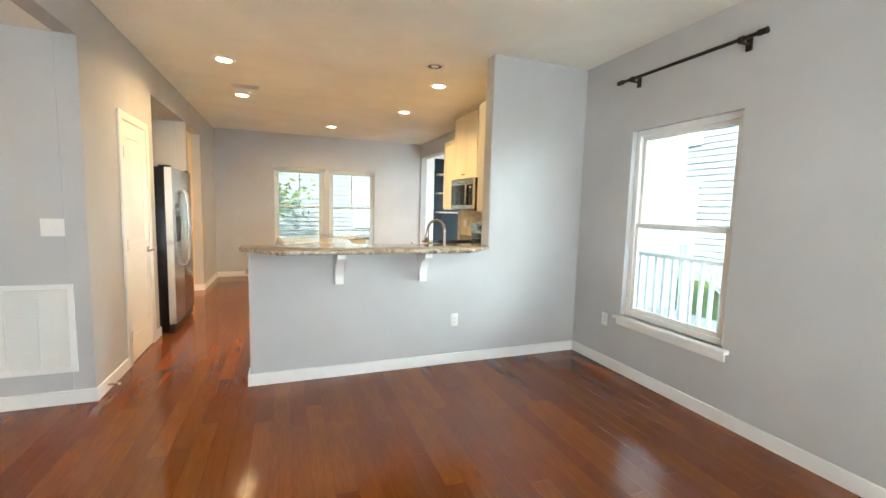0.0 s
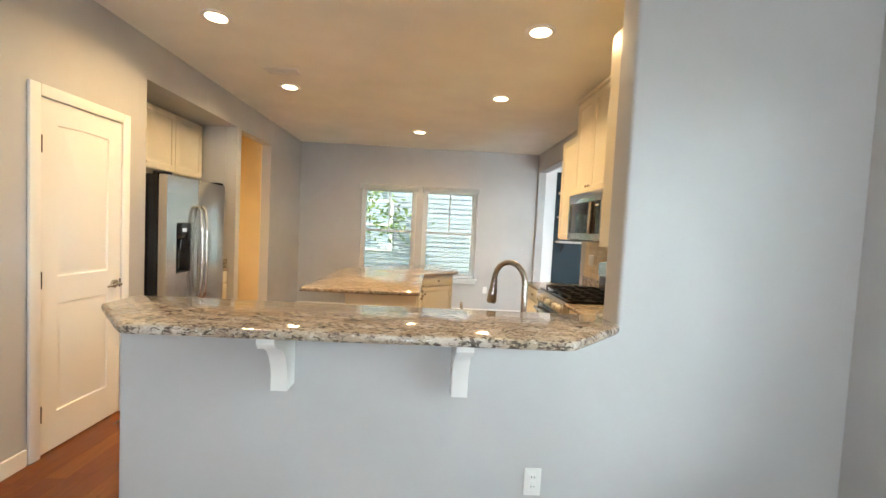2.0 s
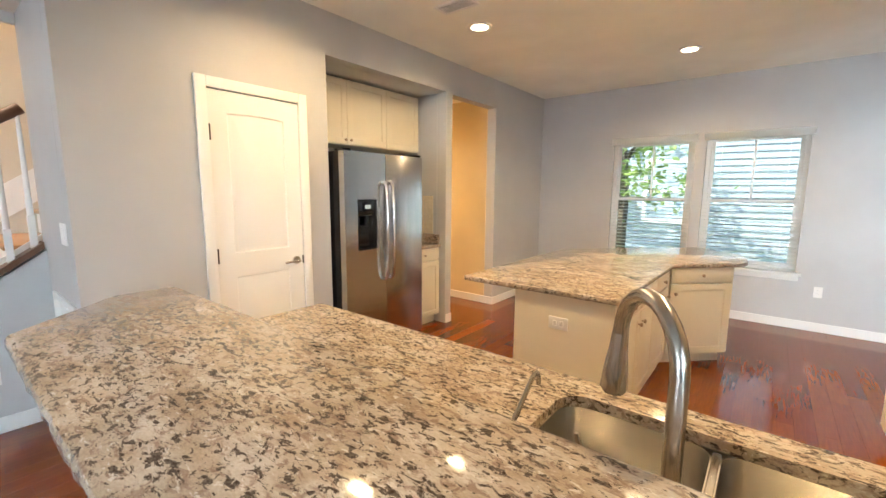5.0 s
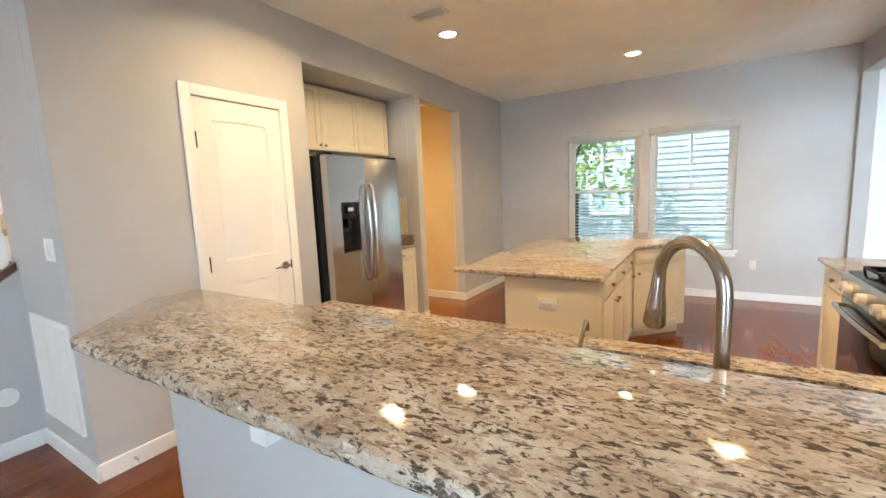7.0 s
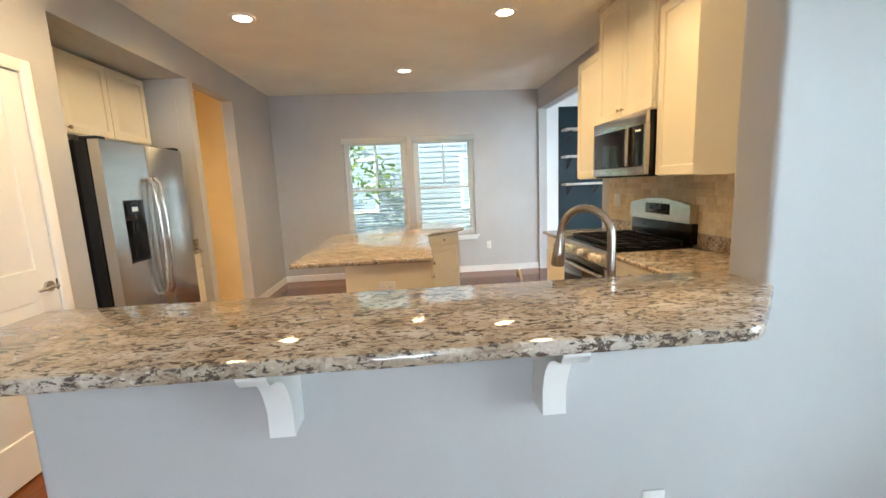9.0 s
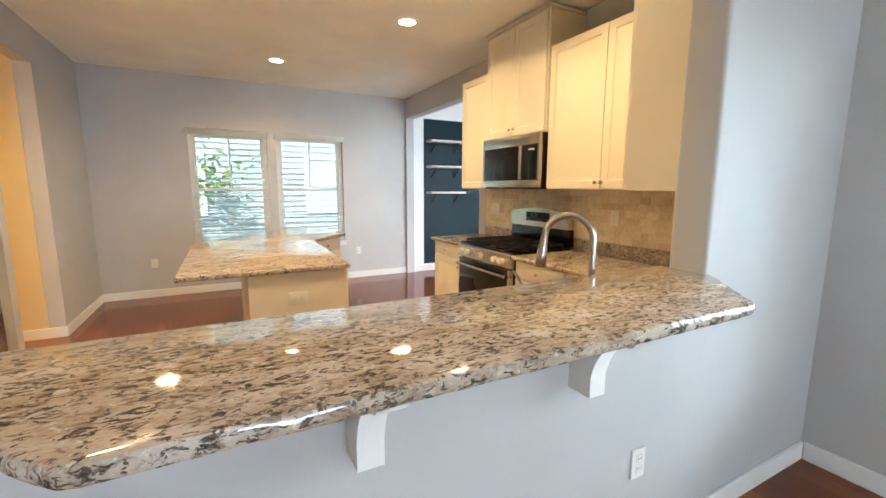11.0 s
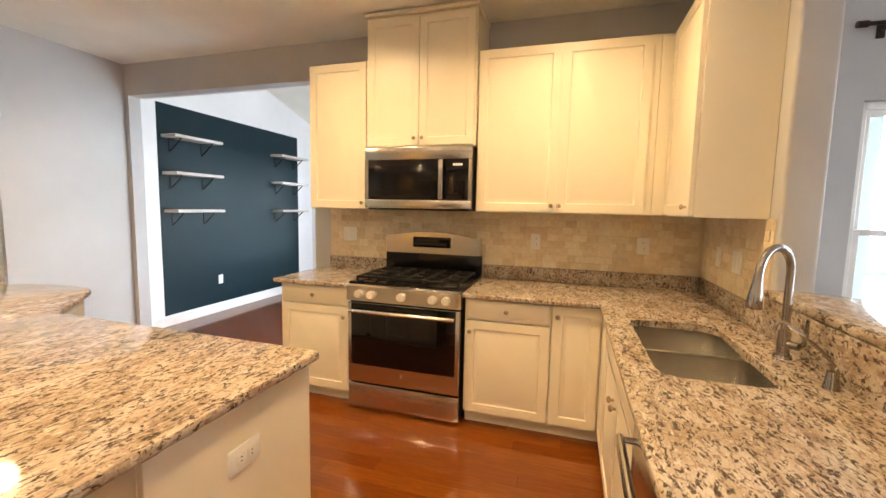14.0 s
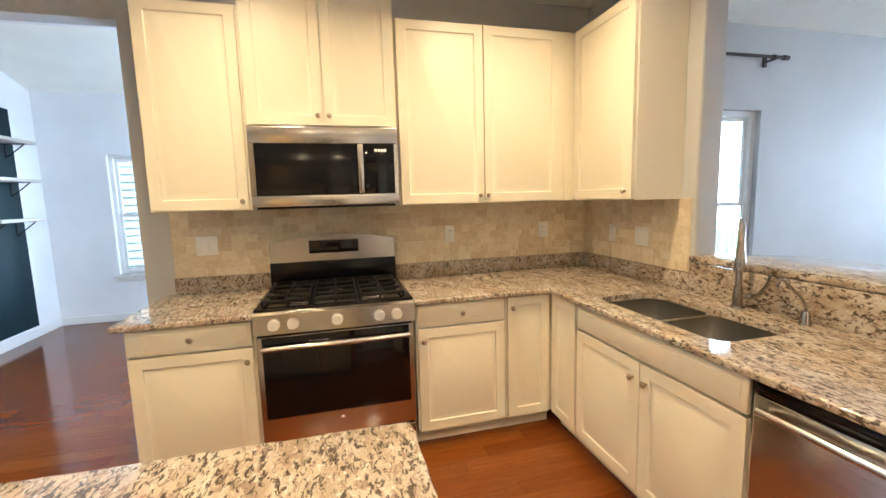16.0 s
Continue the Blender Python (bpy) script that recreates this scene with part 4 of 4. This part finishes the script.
for g in range(3):
    x0 = 0.03 + g * (W - 0.06) / 3
    x1 = x0 + (W - 0.06) / 3 - 0.008
    bm = B()
    for a in [(x0, x1, 0.05, 0.062), (x0, x1, 0.538, 0.55), (x0, x0 + 0.012, 0.05, 0.55), (x1 - 0.012, x1, 0.05, 0.55)]:
        bx(bm, *a, 0.905, 0.920, 0.003, 1)
    xm = (x0 + x1) / 2
    bx(bm, xm - 0.006, xm + 0.006, 0.05, 0.55, 0.907, 0.922, 0.003, 1)
    for yy in (0.17, 0.30, 0.43):
        bx(bm, x0, x1, yy - 0.006, yy + 0.006, 0.907, 0.922, 0.003, 1)
    for fx in (x0 + 0.006, x1 - 0.006):
        for fy in (0.056, 0.544):
            bx(bm, fx - 0.006, fx + 0.006, fy - 0.006, fy + 0.006, 0.882, 0.907)
    part("grate", bm, IRON, t)
for q, yy in ((0.17, 0.17), (0.17, 0.43), (W / 2, 0.30), (W - 0.17, 0.17), (W - 0.17, 0.43)):
    bm = cyl(B(), (q, yy, 0.882), (q, yy, 0.894), 0.045, 0.042, 24)
    cyl(bm, (q, yy, 0.894), (q, yy, 0.902), 0.034, 0.030, 24)
    part("burner", bm, IRON, t)
part("riser_panel", bx(B(), 0.006, W - 0.006, 0.585, 0.630, 0.888, 1.035, 0.004), BLACK, t)
n = 12
pts = [(0.012, 1.036), (W - 0.012, 1.036)]
pts += [(W - 0.012 - (W - 0.024) * k / n, 1.160 + 0.045 * math.sin(math.pi * k / n)) for k in range(n + 1)]
bm = prism(B(), pts, 0, 0.06, 0, Matrix(((1, 0, 0, 0), (0, 0, 1, 0.570), (0, 1, 0, 0), (0, 0, 0, 1))))
bg = part("backguard", bm, STEEL, t, "curved stainless backguard")
part("display", bx(B(), 0.245, W - 0.245, 0.564, 0.5695, 1.085, 1.165, 0.002), BLACK_GLASS, bg)

# ---- microwave ----
t = thing("microwave", "stainless over-range microwave with black glass door", "microwave", pose(2.305, 5.777, 1.385, 0, 0, E_))
W, HH = 0.785, 0.423
part("case", bx(B(), 0.0, W, 0.012, 0.39, 0.0, HH, 0.003), BLACK, t)
bm = bx(B(), 0, W, -0.018, 0.012, HH - 0.088, HH, 0.005)
bx(bm, 0, W, -0.018, 0.012, 0.0, 0.060, 0.005)
bx(bm, 0, 0.028, -0.018, 0.012, 0.060, HH - 0.088)
bx(bm, W - 0.022, W, -0.018, 0.012, 0.060, HH - 0.088)
part("front_frame", bm, STEEL, t)
d = part("door_glass", bx(B(), 0.028, 0.555, -0.016, 0.012, 0.060, HH - 0.088, 0.003), BLACK_GLASS, t)
part("window", bx(B(), 0.075, 0.525, -0.0175, -0.0155, 0.10, HH - 0.13, 0.001), BLACK, d)
p = part("control_panel", bx(B(), 0.595, W - 0.022, -0.016, 0.012, 0.060, HH - 0.088, 0.003), BLACK_GLASS, t)
for k in range(4):
    part("display_mark", bx(B(), 0.655 + 0.017 * k, 0.668 + 0.017 * k, -0.0172, -0.0155, 0.292, 0.306), DIAL, p)
part("handle", bx(B(), 0.557, 0.592, -0.045, -0.006, 0.062, HH - 0.090, 0.010), STEEL, t)
part("vent_lip", bx(B(), 0.02, W - 0.02, 0.0, 0.30, -0.012, -0.0005), BLACK, t)

# ---- refrigerator ----
t = thing("refrigerator", "stainless side-by-side refrigerator with black sides and water dispenser", "refrigerator", pose(-1.125, 4.955, 0, 0, 0, 90))
part("body", bx(B(), 0.0, 0.905, 0.05, 0.72, 0.02, 1.735, 0.006), BLACK, t)
SEAM = 0.435
fd = B()
for a in [(0.006, 0.13, 0.10, 1.735), (0.335, SEAM - 0.003, 0.10, 1.735), (0.13, 0.335, 0.10, 0.955), (0.13, 0.335, 1.365, 1.735)]:
    bx(fd, a[0], a[1], -0.018, 0.045, a[2], a[3])
bmesh.ops.remove_doubles(fd, verts=list(fd.verts), dist=1e-5)
dl = part("freezer_door", fd, STEEL, t, "stainless freezer door")
dr = part("fridge_door", bx(B(), SEAM + 0.003, 0.899, -0.018, 0.045, 0.10, 1.735, 0.008), STEEL, t, "stainless fridge door")
bm = bx(B(), 0.13, 0.335, 0.030, 0.044, 0.955, 1.365)
bx(bm, 0.132, 0.333, -0.021, 0.0, 1.23, 1.363, 0.004)
bx(bm, 0.132, 0.333, -0.021, 0.03, 0.957, 0.975, 0.004)
cyl(bm, (0.232, 0.005, 1.15), (0.232, 0.005, 1.23), 0.018)
part("dispenser", bm, BLACK_GLASS, dl, "black water and ice dispenser")
part("drip_tray", bx(B(), 0.138, 0.327, -0.022, 0.0, 0.947, 0.956), STEEL, dl)
part("dispenser_display", bx(B(), 0.205, 0.262, -0.0225, -0.0205, 1.29, 1.32), PALE_PANE, dl, "small pale display")
for hx, dd in ((SEAM - 0.035, dl), (SEAM + 0.038, dr)):
    hz = [(0.68, -0.035), (0.72, -0.062), (0.90, -0.078), (1.10, -0.082), (1.30, -0.078), (1.47, -0.062), (1.51, -0.035)]
    bm = tube(B(), [(hx, yy, zz) for zz, yy in hz], 0.0135, 12)
    cyl(bm, (hx, -0.04, 0.69), (hx, -0.016, 0.69), 0.013)
    cyl(bm, (hx, -0.04, 1.50), (hx, -0.016, 1.50), 0.013)
    part("handle", bm, STEEL, dd)
part("grille", bx(B(), 0.01, 0.895, 0.0, 0.05, 0.02, 0.095), BLACK, t)
for hx in (0.05, 0.855):
    part("hinge_cap", bx(B(), hx - 0.04, hx + 0.04, -0.005, 0.10, 1.736, 1.755, 0.006), BLACK, t)

cabinet("fridge_wall_cabinet", "cream three-door cabinet above the refrigerator", pose(-1.64, 4.94, 0, 0, 0, 90), 1.44, 0.325, 1.84, 2.415,
        [("door", 0.01, 0.472, 1.85, 2.405, 0.445, 1.885), ("door", 0.478, 0.955, 1.85, 2.405, 0.505, 1.885), ("door", 0.961, 1.43, 1.85, 2.405)], group=UP)
cabinet("base_cabinet", "narrow cream base cabinet beside the refrigerator", pose(-1.34, 5.875, 0, 0, 0, 90), 0.505, 0.62, 0, CT - 0.032,
        [("drawer", 0.01, 0.495, 0.708, 0.832, 0.25, 0.77), ("door", 0.01, 0.495, 0.105, 0.697, 0.05, 0.63)], True, LOW)
t = thing("worktop", "small granite worktop beside the refrigerator", "worktop", pose(0, 0, CT))
part("slab", bx(B(), -1.965, -1.305, 5.875, 6.385, -TH, 0, 0.004), GRANITE, t)
part("splash", bx(B(), -1.965, -1.33, 6.360, 6.388, 0.001, 0.10, 0.003), GRANITE, t, "low granite upstand")

# ---- island ----
t = thing("kitchen_island", "cream kitchen island with an angled granite top", "island", pose(0, 0, 0))
poly = rounded([(-0.16, 5.20), (0.86, 5.20), (0.88, 6.64), (1.34, 7.10), (1.30, 7.62), (0.86, 7.98), (-0.16, 6.90)], (0.02, 0.02, 0.02, 0.12, 0.22, 0.10, 0.05))
rough_slab("top", poly, CT - 0.034, CT, t)
part("end_panel", bx(B(), 0.222, 0.835, 5.235, 5.255, 0.0, CT - 0.036, 0.002, 1), CAB, t)
bm = bx(B(), 0.222, 0.815, 5.256, 6.62, 0.0, CT - 0.036)
part("body", bm, CAB, t)
ang = 45
bm = bx(B(), 0.0, 0.60, 0.0, 0.60, 0.10, CT - 0.036)
part("angled_body", bm, CAB, t, m=pose(0.825, 6.66, 0, 0, 0, ang))
part("toe_kick", bx(B(), 0.02, 0.58, 0.06, 0.55, 0.0, 0.10), CAB, t, m=pose(0.825, 6.66, 0, 0, 0, ang))
isl = new("drawer_bank", mesh_of("drawer_bank", bx(B(), 0, 1.34, -0.001, 0.019, 0.10, CT - 0.037), CAB))
isl.parent = t
isl.matrix_basis = pose(0.836, 5.27, 0, 0, 0, 90)
for a in [("drawer", 0.01, 0.44, 0.708, 0.832, 0.22, 0.77), ("door", 0.01, 0.44, 0.105, 0.697, 0.40, 0.62), ("drawer", 0.45, 0.88, 0.708, 0.832, 0.66, 0.77),
          ("door", 0.45, 0.88, 0.105, 0.697, 0.49, 0.62), ("drawer", 0.89, 1.32, 0.708, 0.832, 1.10, 0.77), ("door", 0.89, 1.32, 0.105, 0.697, 1.28, 0.62)]:
    dd = front(t, *a[:5])
    dd.matrix_basis = pose(0.836, 5.27, 0, 0, 0, 90)
    knob(dd, a[5], a[6])
for a in [("drawer", 0.03, 0.57, 0.708, 0.832, 0.30, 0.77), ("door", 0.03, 0.57, 0.105, 0.697, 0.07, 0.62)]:
    dd = front(t, *a[:5])
    dd.matrix_basis = pose(0.825, 6.66, 0, 0, 0, ang)
    knob(dd, a[5], a[6])
bmt = bx(B(), 0.222, 0.60, 6.62, 7.0, 0.0, CT - 0.036)
part("inner_body", bmt, CAB, t)
tt = plate("island_outlet", pose(0.515, 5.235, 0.665, 0, 90, 0), 0.075, 0.12, "outlet", "white outlet plate set sideways on the island end")

# ---- living room shelves ----
for k, (sx0, sx1) in enumerate([(3.06, 3.70), (4.78, 5.42)]):
    for z in (2.10, 1.70, 1.285):
        t = thing("wall_shelf", "pale weathered wooden shelf on black iron brackets, on the teal wall", "shelf", pose((sx0 + sx1) / 2, 8.646, z), "shelves on the teal wall")
        w = (sx1 - sx0) / 2
        part("board", bx(B(), -w, w, -0.21, -0.001, 0.0, 0.032, 0.003), SHELFWOOD, t)
        for q in (-w + 0.10, w - 0.12):
            bm = bx(B(), q - 0.012, q + 0.012, -0.18, -0.001, -0.006, -0.0005)
            bx(bm, q - 0.012, q + 0.012, -0.007, -0.001, -0.15, -0.006)
            tube(bm, [(q, -0.006, -0.14), (q, -0.06, -0.10), (q, -0.17, -0.008)], 0.006, 8)
            part("bracket", bm, IRON, t)

# ---- outside ----
setting("ground", bx(B(), -300, 300, -300, 300, -0.60, -0.30), GRASS, "green lawn around the house", "ground")
# added glowing sheet, lights the dining side from the south
setting("backdrop", bx(B(), -30, 30, -16.2, -16.0, -0.3, 3.5), GLOW_SHEET, "glowing sheet added in front of the house as bright distance, lights the rooms", "backdrop")
# porch on the window side
setting("porch_deck", bx(B(), 2.83, 5.6, -3.0, 4.84, -0.29, -0.08), DECK, "pale grey porch floor", "porch")
t = thing("porch_railing", "white painted porch railing with square pickets", "railing", pose(4.6, 0, -0.08))
part("top_rail", bx(B(), -0.04, 0.04, -2.6, 4.8, 0.90, 0.95, 0.006), TRIM, t)
part("bottom_rail", bx(B(), -0.03, 0.03, -2.6, 4.8, 0.10, 0.15, 0.006), TRIM, t)
for k in range(56):
    part("picket", bx(B(), -0.018, 0.018, -2.55 + 0.13 * k, -2.51 + 0.13 * k, 0.15, 0.90), TRIM, t)
for y in (-2.6, 1.6, 4.6):
    tt = thing("porch_post", "square white porch post", "post", pose(4.6, y, -0.08), "porch posts")
    part("shaft", bx(B(), -0.09, 0.09, -0.09 + 0.12, 0.09 + 0.12, 0, 2.75, 0.008), TRIM, tt)
    part("post_base", bx(B(), -0.11, 0.11, 0.01, 0.23, 0, 0.14, 0.008), TRIM, tt)
setting("porch_ceiling", bx(B(), 2.83, 4.98, -3.0, 4.84, 2.955, 3.02), DECK, "pale painted porch ceiling", "ceiling")
setting("porch_beam", bx(B(), 4.5, 4.7, -3.0, 4.84, 2.68, 2.95), TRIM, "white beam above the porch", "beam")
setting("wall_porch_end", holed(2.83, 5.9, 4.845, 4.878, -0.3, 3.7, [(3.4, 5.0, 0.10, 2.25)], "x"), SIDING, "blue-grey outside wall at the end of the porch")
t = thing("porch_stair_rail", "white sloping stair rail beside the porch", "railing", pose(4.95, 0, 0))
part("rail", tube(B(), [(0, 3.95, 0.85), (0, 2.75, -0.05)], 0.04, 8), TRIM, t)
part("post", bx(B(), -0.05, 0.05, 3.9, 4.0, -0.08, 1.0, 0.005), TRIM, t)
part("post", bx(B(), -0.05, 0.05, 2.7, 2.8, -0.08, 0.2, 0.005), TRIM, t)


def lap_house(name, label, m, w, h, d, wins):
    """A house with lapped siding; local front looks to -y."""
    t = thing(name, label, "house", m)
    bm = bx(B(), 0, w, 0.02, d, 0, h)
    part("wall", bm, SIDING, t)
    bm = B()
    for k in range(int(h / 0.16)):
        z = 0.16 * k
        vs = [bm.verts.new(q) for q in ((0, -0.018, z), (w, -0.018, z), (w, 0.004, z + 0.162), (0, 0.004, z + 0.162), (0, 0.019, z), (w, 0.019, z))]
        bm.faces.new((vs[0], vs[1], vs[2], vs[3]))
        bm.faces.new((vs[4], vs[5], vs[1], vs[0]))
    sd = part("siding", bm, SIDING, t)
    tagged(sd, kind="stuff")
    part("roof", prism(B(), [(-0.5, h), (w + 0.5, h), (w / 2, h + w * 0.28)], -0.4, d + 0.4, 0, Matrix(((1, 0, 0, 0), (0, 0, 1, 0), (0, 1, 0, 0), (0, 0, 0, 1)))), ROOF, t)
    for wx, wz, ww, wh in wins:
        bm = B()
        for a in [(wx - 0.1, wx, wz - 0.1, wz + wh + 0.1), (wx + ww, wx + ww + 0.1, wz - 0.1, wz + wh + 0.1), (wx, wx + ww, wz - 0.1, wz), (wx, wx + ww, wz + wh, wz + wh + 0.1), (wx, wx + ww, wz + wh / 2 - 0.03, wz + wh / 2 + 0.03)]:
            bx(bm, a[0], a[1], -0.05, 0.0, a[2], a[3])
        wf = part("window", bm, TRIM, t)
        part("pane", bx(B(), wx, wx + ww, -0.030, -0.022, wz, wz + wh), PALE_PANE, wf)
    return t


lap_house("neighbour_house", "two-storey neighbouring house in blue-grey lap siding", pose(-4.5, 15.5, -0.3), 17, 5.6, 8, [(3.2, 1.0, 0.9, 1.5), (6.9, 1.0, 0.9, 1.5), (6.9, 3.6, 0.9, 1.4), (11.4, 1.0, 0.9, 1.5)])
lap_house("neighbour_house", "neighbouring house in blue-grey lap siding across the side lawn", pose(10.0, 15.0, -0.3, 0, 0, -90), 11, 5.6, 6, [(2.0, 1.0, 0.9, 1.5), (6.2, 1.0, 0.9, 1.5), (8.6, 1.0, 0.9, 1.5), (6.2, 3.6, 0.9, 1.4)])
# added glowing sheet, lights the east windows and stands for bright distance
setting("backdrop", bx(B(), 24.0, 24.2, -30, 30, -0.3, 14), GLOW_SHEET, "glowing sheet added beyond the porch as bright distance, lights the rooms", "backdrop")


def tree(name, label, x, y, height, spread, seed):
    rnd = random.Random(seed)
    t = thing(name, label, "tree", pose(x, y, -0.3))
    bm = tube(B(), [(0, 0, 0), (0.05, 0.02, height * 0.35), (-0.04, 0.05, height * 0.75)], [0.16, 0.11, 0.04], 10)
    for k in range(7):
        a, z = rnd.uniform(0, 6.28), height * rnd.uniform(0.3, 0.65)
        q = spread * rnd.uniform(0.5, 0.9)
        tube(bm, [(0, 0, z), (q * 0.5 * math.cos(a), q * 0.5 * math.sin(a), z + height * 0.10), (q * math.cos(a), q * math.sin(a), z + height * 0.16)], [0.05, 0.03, 0.01], 6)
    part("trunk", bm, BARK, t)
    verts, faces = [], []
    clumps = [(rnd.gauss(0, spread * 0.45), rnd.gauss(0, spread * 0.45), height * rnd.uniform(0.35, 1.0)) for _ in range(40)]
    for cx, cy, cz in clumps:
        for _ in range(60):
            p = Vector((cx + rnd.gauss(0, 0.28), cy + rnd.gauss(0, 0.28), cz + rnd.gauss(0, 0.24)))
            u = Vector((rnd.gauss(0, 1), rnd.gauss(0, 1), rnd.gauss(0, 1))).normalized()
            w = u.orthogonal().normalized()
            s = rnd.uniform(0.05, 0.10)
            k = len(verts)
            verts += [p - u * s, p + w * s * 0.5, p + u * s, p - w * s * 0.5]
            faces.append((k, k + 1, k + 2, k + 3))
    me = bpy.data.meshes.new("crown")
    me.from_pydata(verts, [], faces)
    me.materials.append(LEAF)
    ob = new("crown", me)
    ob.parent = t
    tagged(ob, kind="stuff")
    return t


tree("tree", "young leafy tree outside the kitchen windows", -1.2, 12.6, 4.6, 1.6, 3)
tree("tree", "leafy tree beyond the lawn", -5.0, 13.0, 7.0, 2.4, 5)

# ---- backsplash tiles ----
backer = setting("backsplash_east", bx(B(), 2.694, 2.6995, 3.506, 6.31, 0.97, 1.372), GROUT, "tumbled travertine tile backsplash in mixed beige", "backsplash")
backer2 = setting("backsplash_return", bx(B(), 1.73, 2.693, 3.5005, 3.506, 0.97, 1.372), GROUT, "tumbled travertine tile backsplash in mixed beige", "backsplash")
TILES = [mesh_of("tile", bx(B(), -w / 2 + 0.0007, w / 2 - 0.0007, -0.006, 0.0, -0.0243, 0.0243, 0.0015, 1), TILE, False) for w in (0.05, 0.10, 0.075)]
rnd = random.Random(4)


def tile_rows(parent, length, m):
    for row in range(8):
        z = 0.995 + 0.05 * row
        at = 0.0
        while at < length - 0.03:
            k = rnd.choice((0, 1, 1, 2))
            w = (0.05, 0.10, 0.075)[k]
            if at + w > length:
                w = length - at
                k = 0
            ob = new("tile", TILES[k])
            ob.parent = parent
            sx = w / (0.05, 0.10, 0.075)[k]
            ob.matrix_basis = m @ pose(at + w / 2, 0, z) @ Matrix.Diagonal((sx, rnd.uniform(0.8, 1.15), 1, 1))
            at += w


tile_rows(backer, 2.78, pose(2.695, 6.31, 0, 0, 0, -90))
tile_rows(backer2, 0.95, pose(2.683, 3.505, 0, 0, 0, 180))

# ---- floorboards ----
PW = 0.105
LENGTHS = (0.7, 0.95, 1.2)
BOARDS = [mesh_of("floorboard", bx(B(), 0.0004, PW - 0.0004, 0.0005, q - 0.0005, -0.018, 0.0), FLOOR, False) for q in LENGTHS]
floor_ob = bpy.data.objects["floor"]
rnd = random.Random(9)
rest_v, rest_f = [], []
count = 0


def lay(x0, x1, y0, y1):
    global count
    x = x0
    while x < x1 - 0.001:
        y = y0 - rnd.uniform(0, 0.9)
        while y < y1:
            k = rnd.randrange(3)
            q = LENGTHS[k]
            a, b = max(y, y0), min(y + q, y1)
            if b - a > 0.01:
                if count < 300 and a == y and b == y + q and -1.25 <= x <= 2.6 and -0.2 < y < 5.4:
                    ob = new("floorboard", BOARDS[k])
                    ob.parent = floor_ob
                    ob.matrix_basis = pose(x, y, 0)
                    count += 1
                else:
                    n = len(rest_v)
                    e = 0.0004
                    for zz in (-0.018, 0.0):
                        rest_v.extend([(x + e, a + e, zz), (x + PW - e, a + e, zz), (x + PW - e, b - e, zz), (x + e, b - e, zz)])
                    rest_f.extend([(n + 4, n + 5, n + 6, n + 7), (n, n + 1, n + 5, n + 4), (n + 1, n + 2, n + 6, n + 5), (n + 2, n + 3, n + 7, n + 6), (n + 3, n, n + 4, n + 7)])
            y += q
        x += PW


lay(-2.10, 2.72, -3.0, 8.65)
lay(2.73, 5.80, 5.0, 8.65)
lay(-4.40, -2.12, 6.49, 7.36)
me = bpy.data.meshes.new("floorboards")
me.from_pydata(rest_v, [], rest_f)
me.materials.append(FLOOR)
ob = new("floorboards", me)
ob.parent = floor_ob
tagged(ob, kind="stuff")
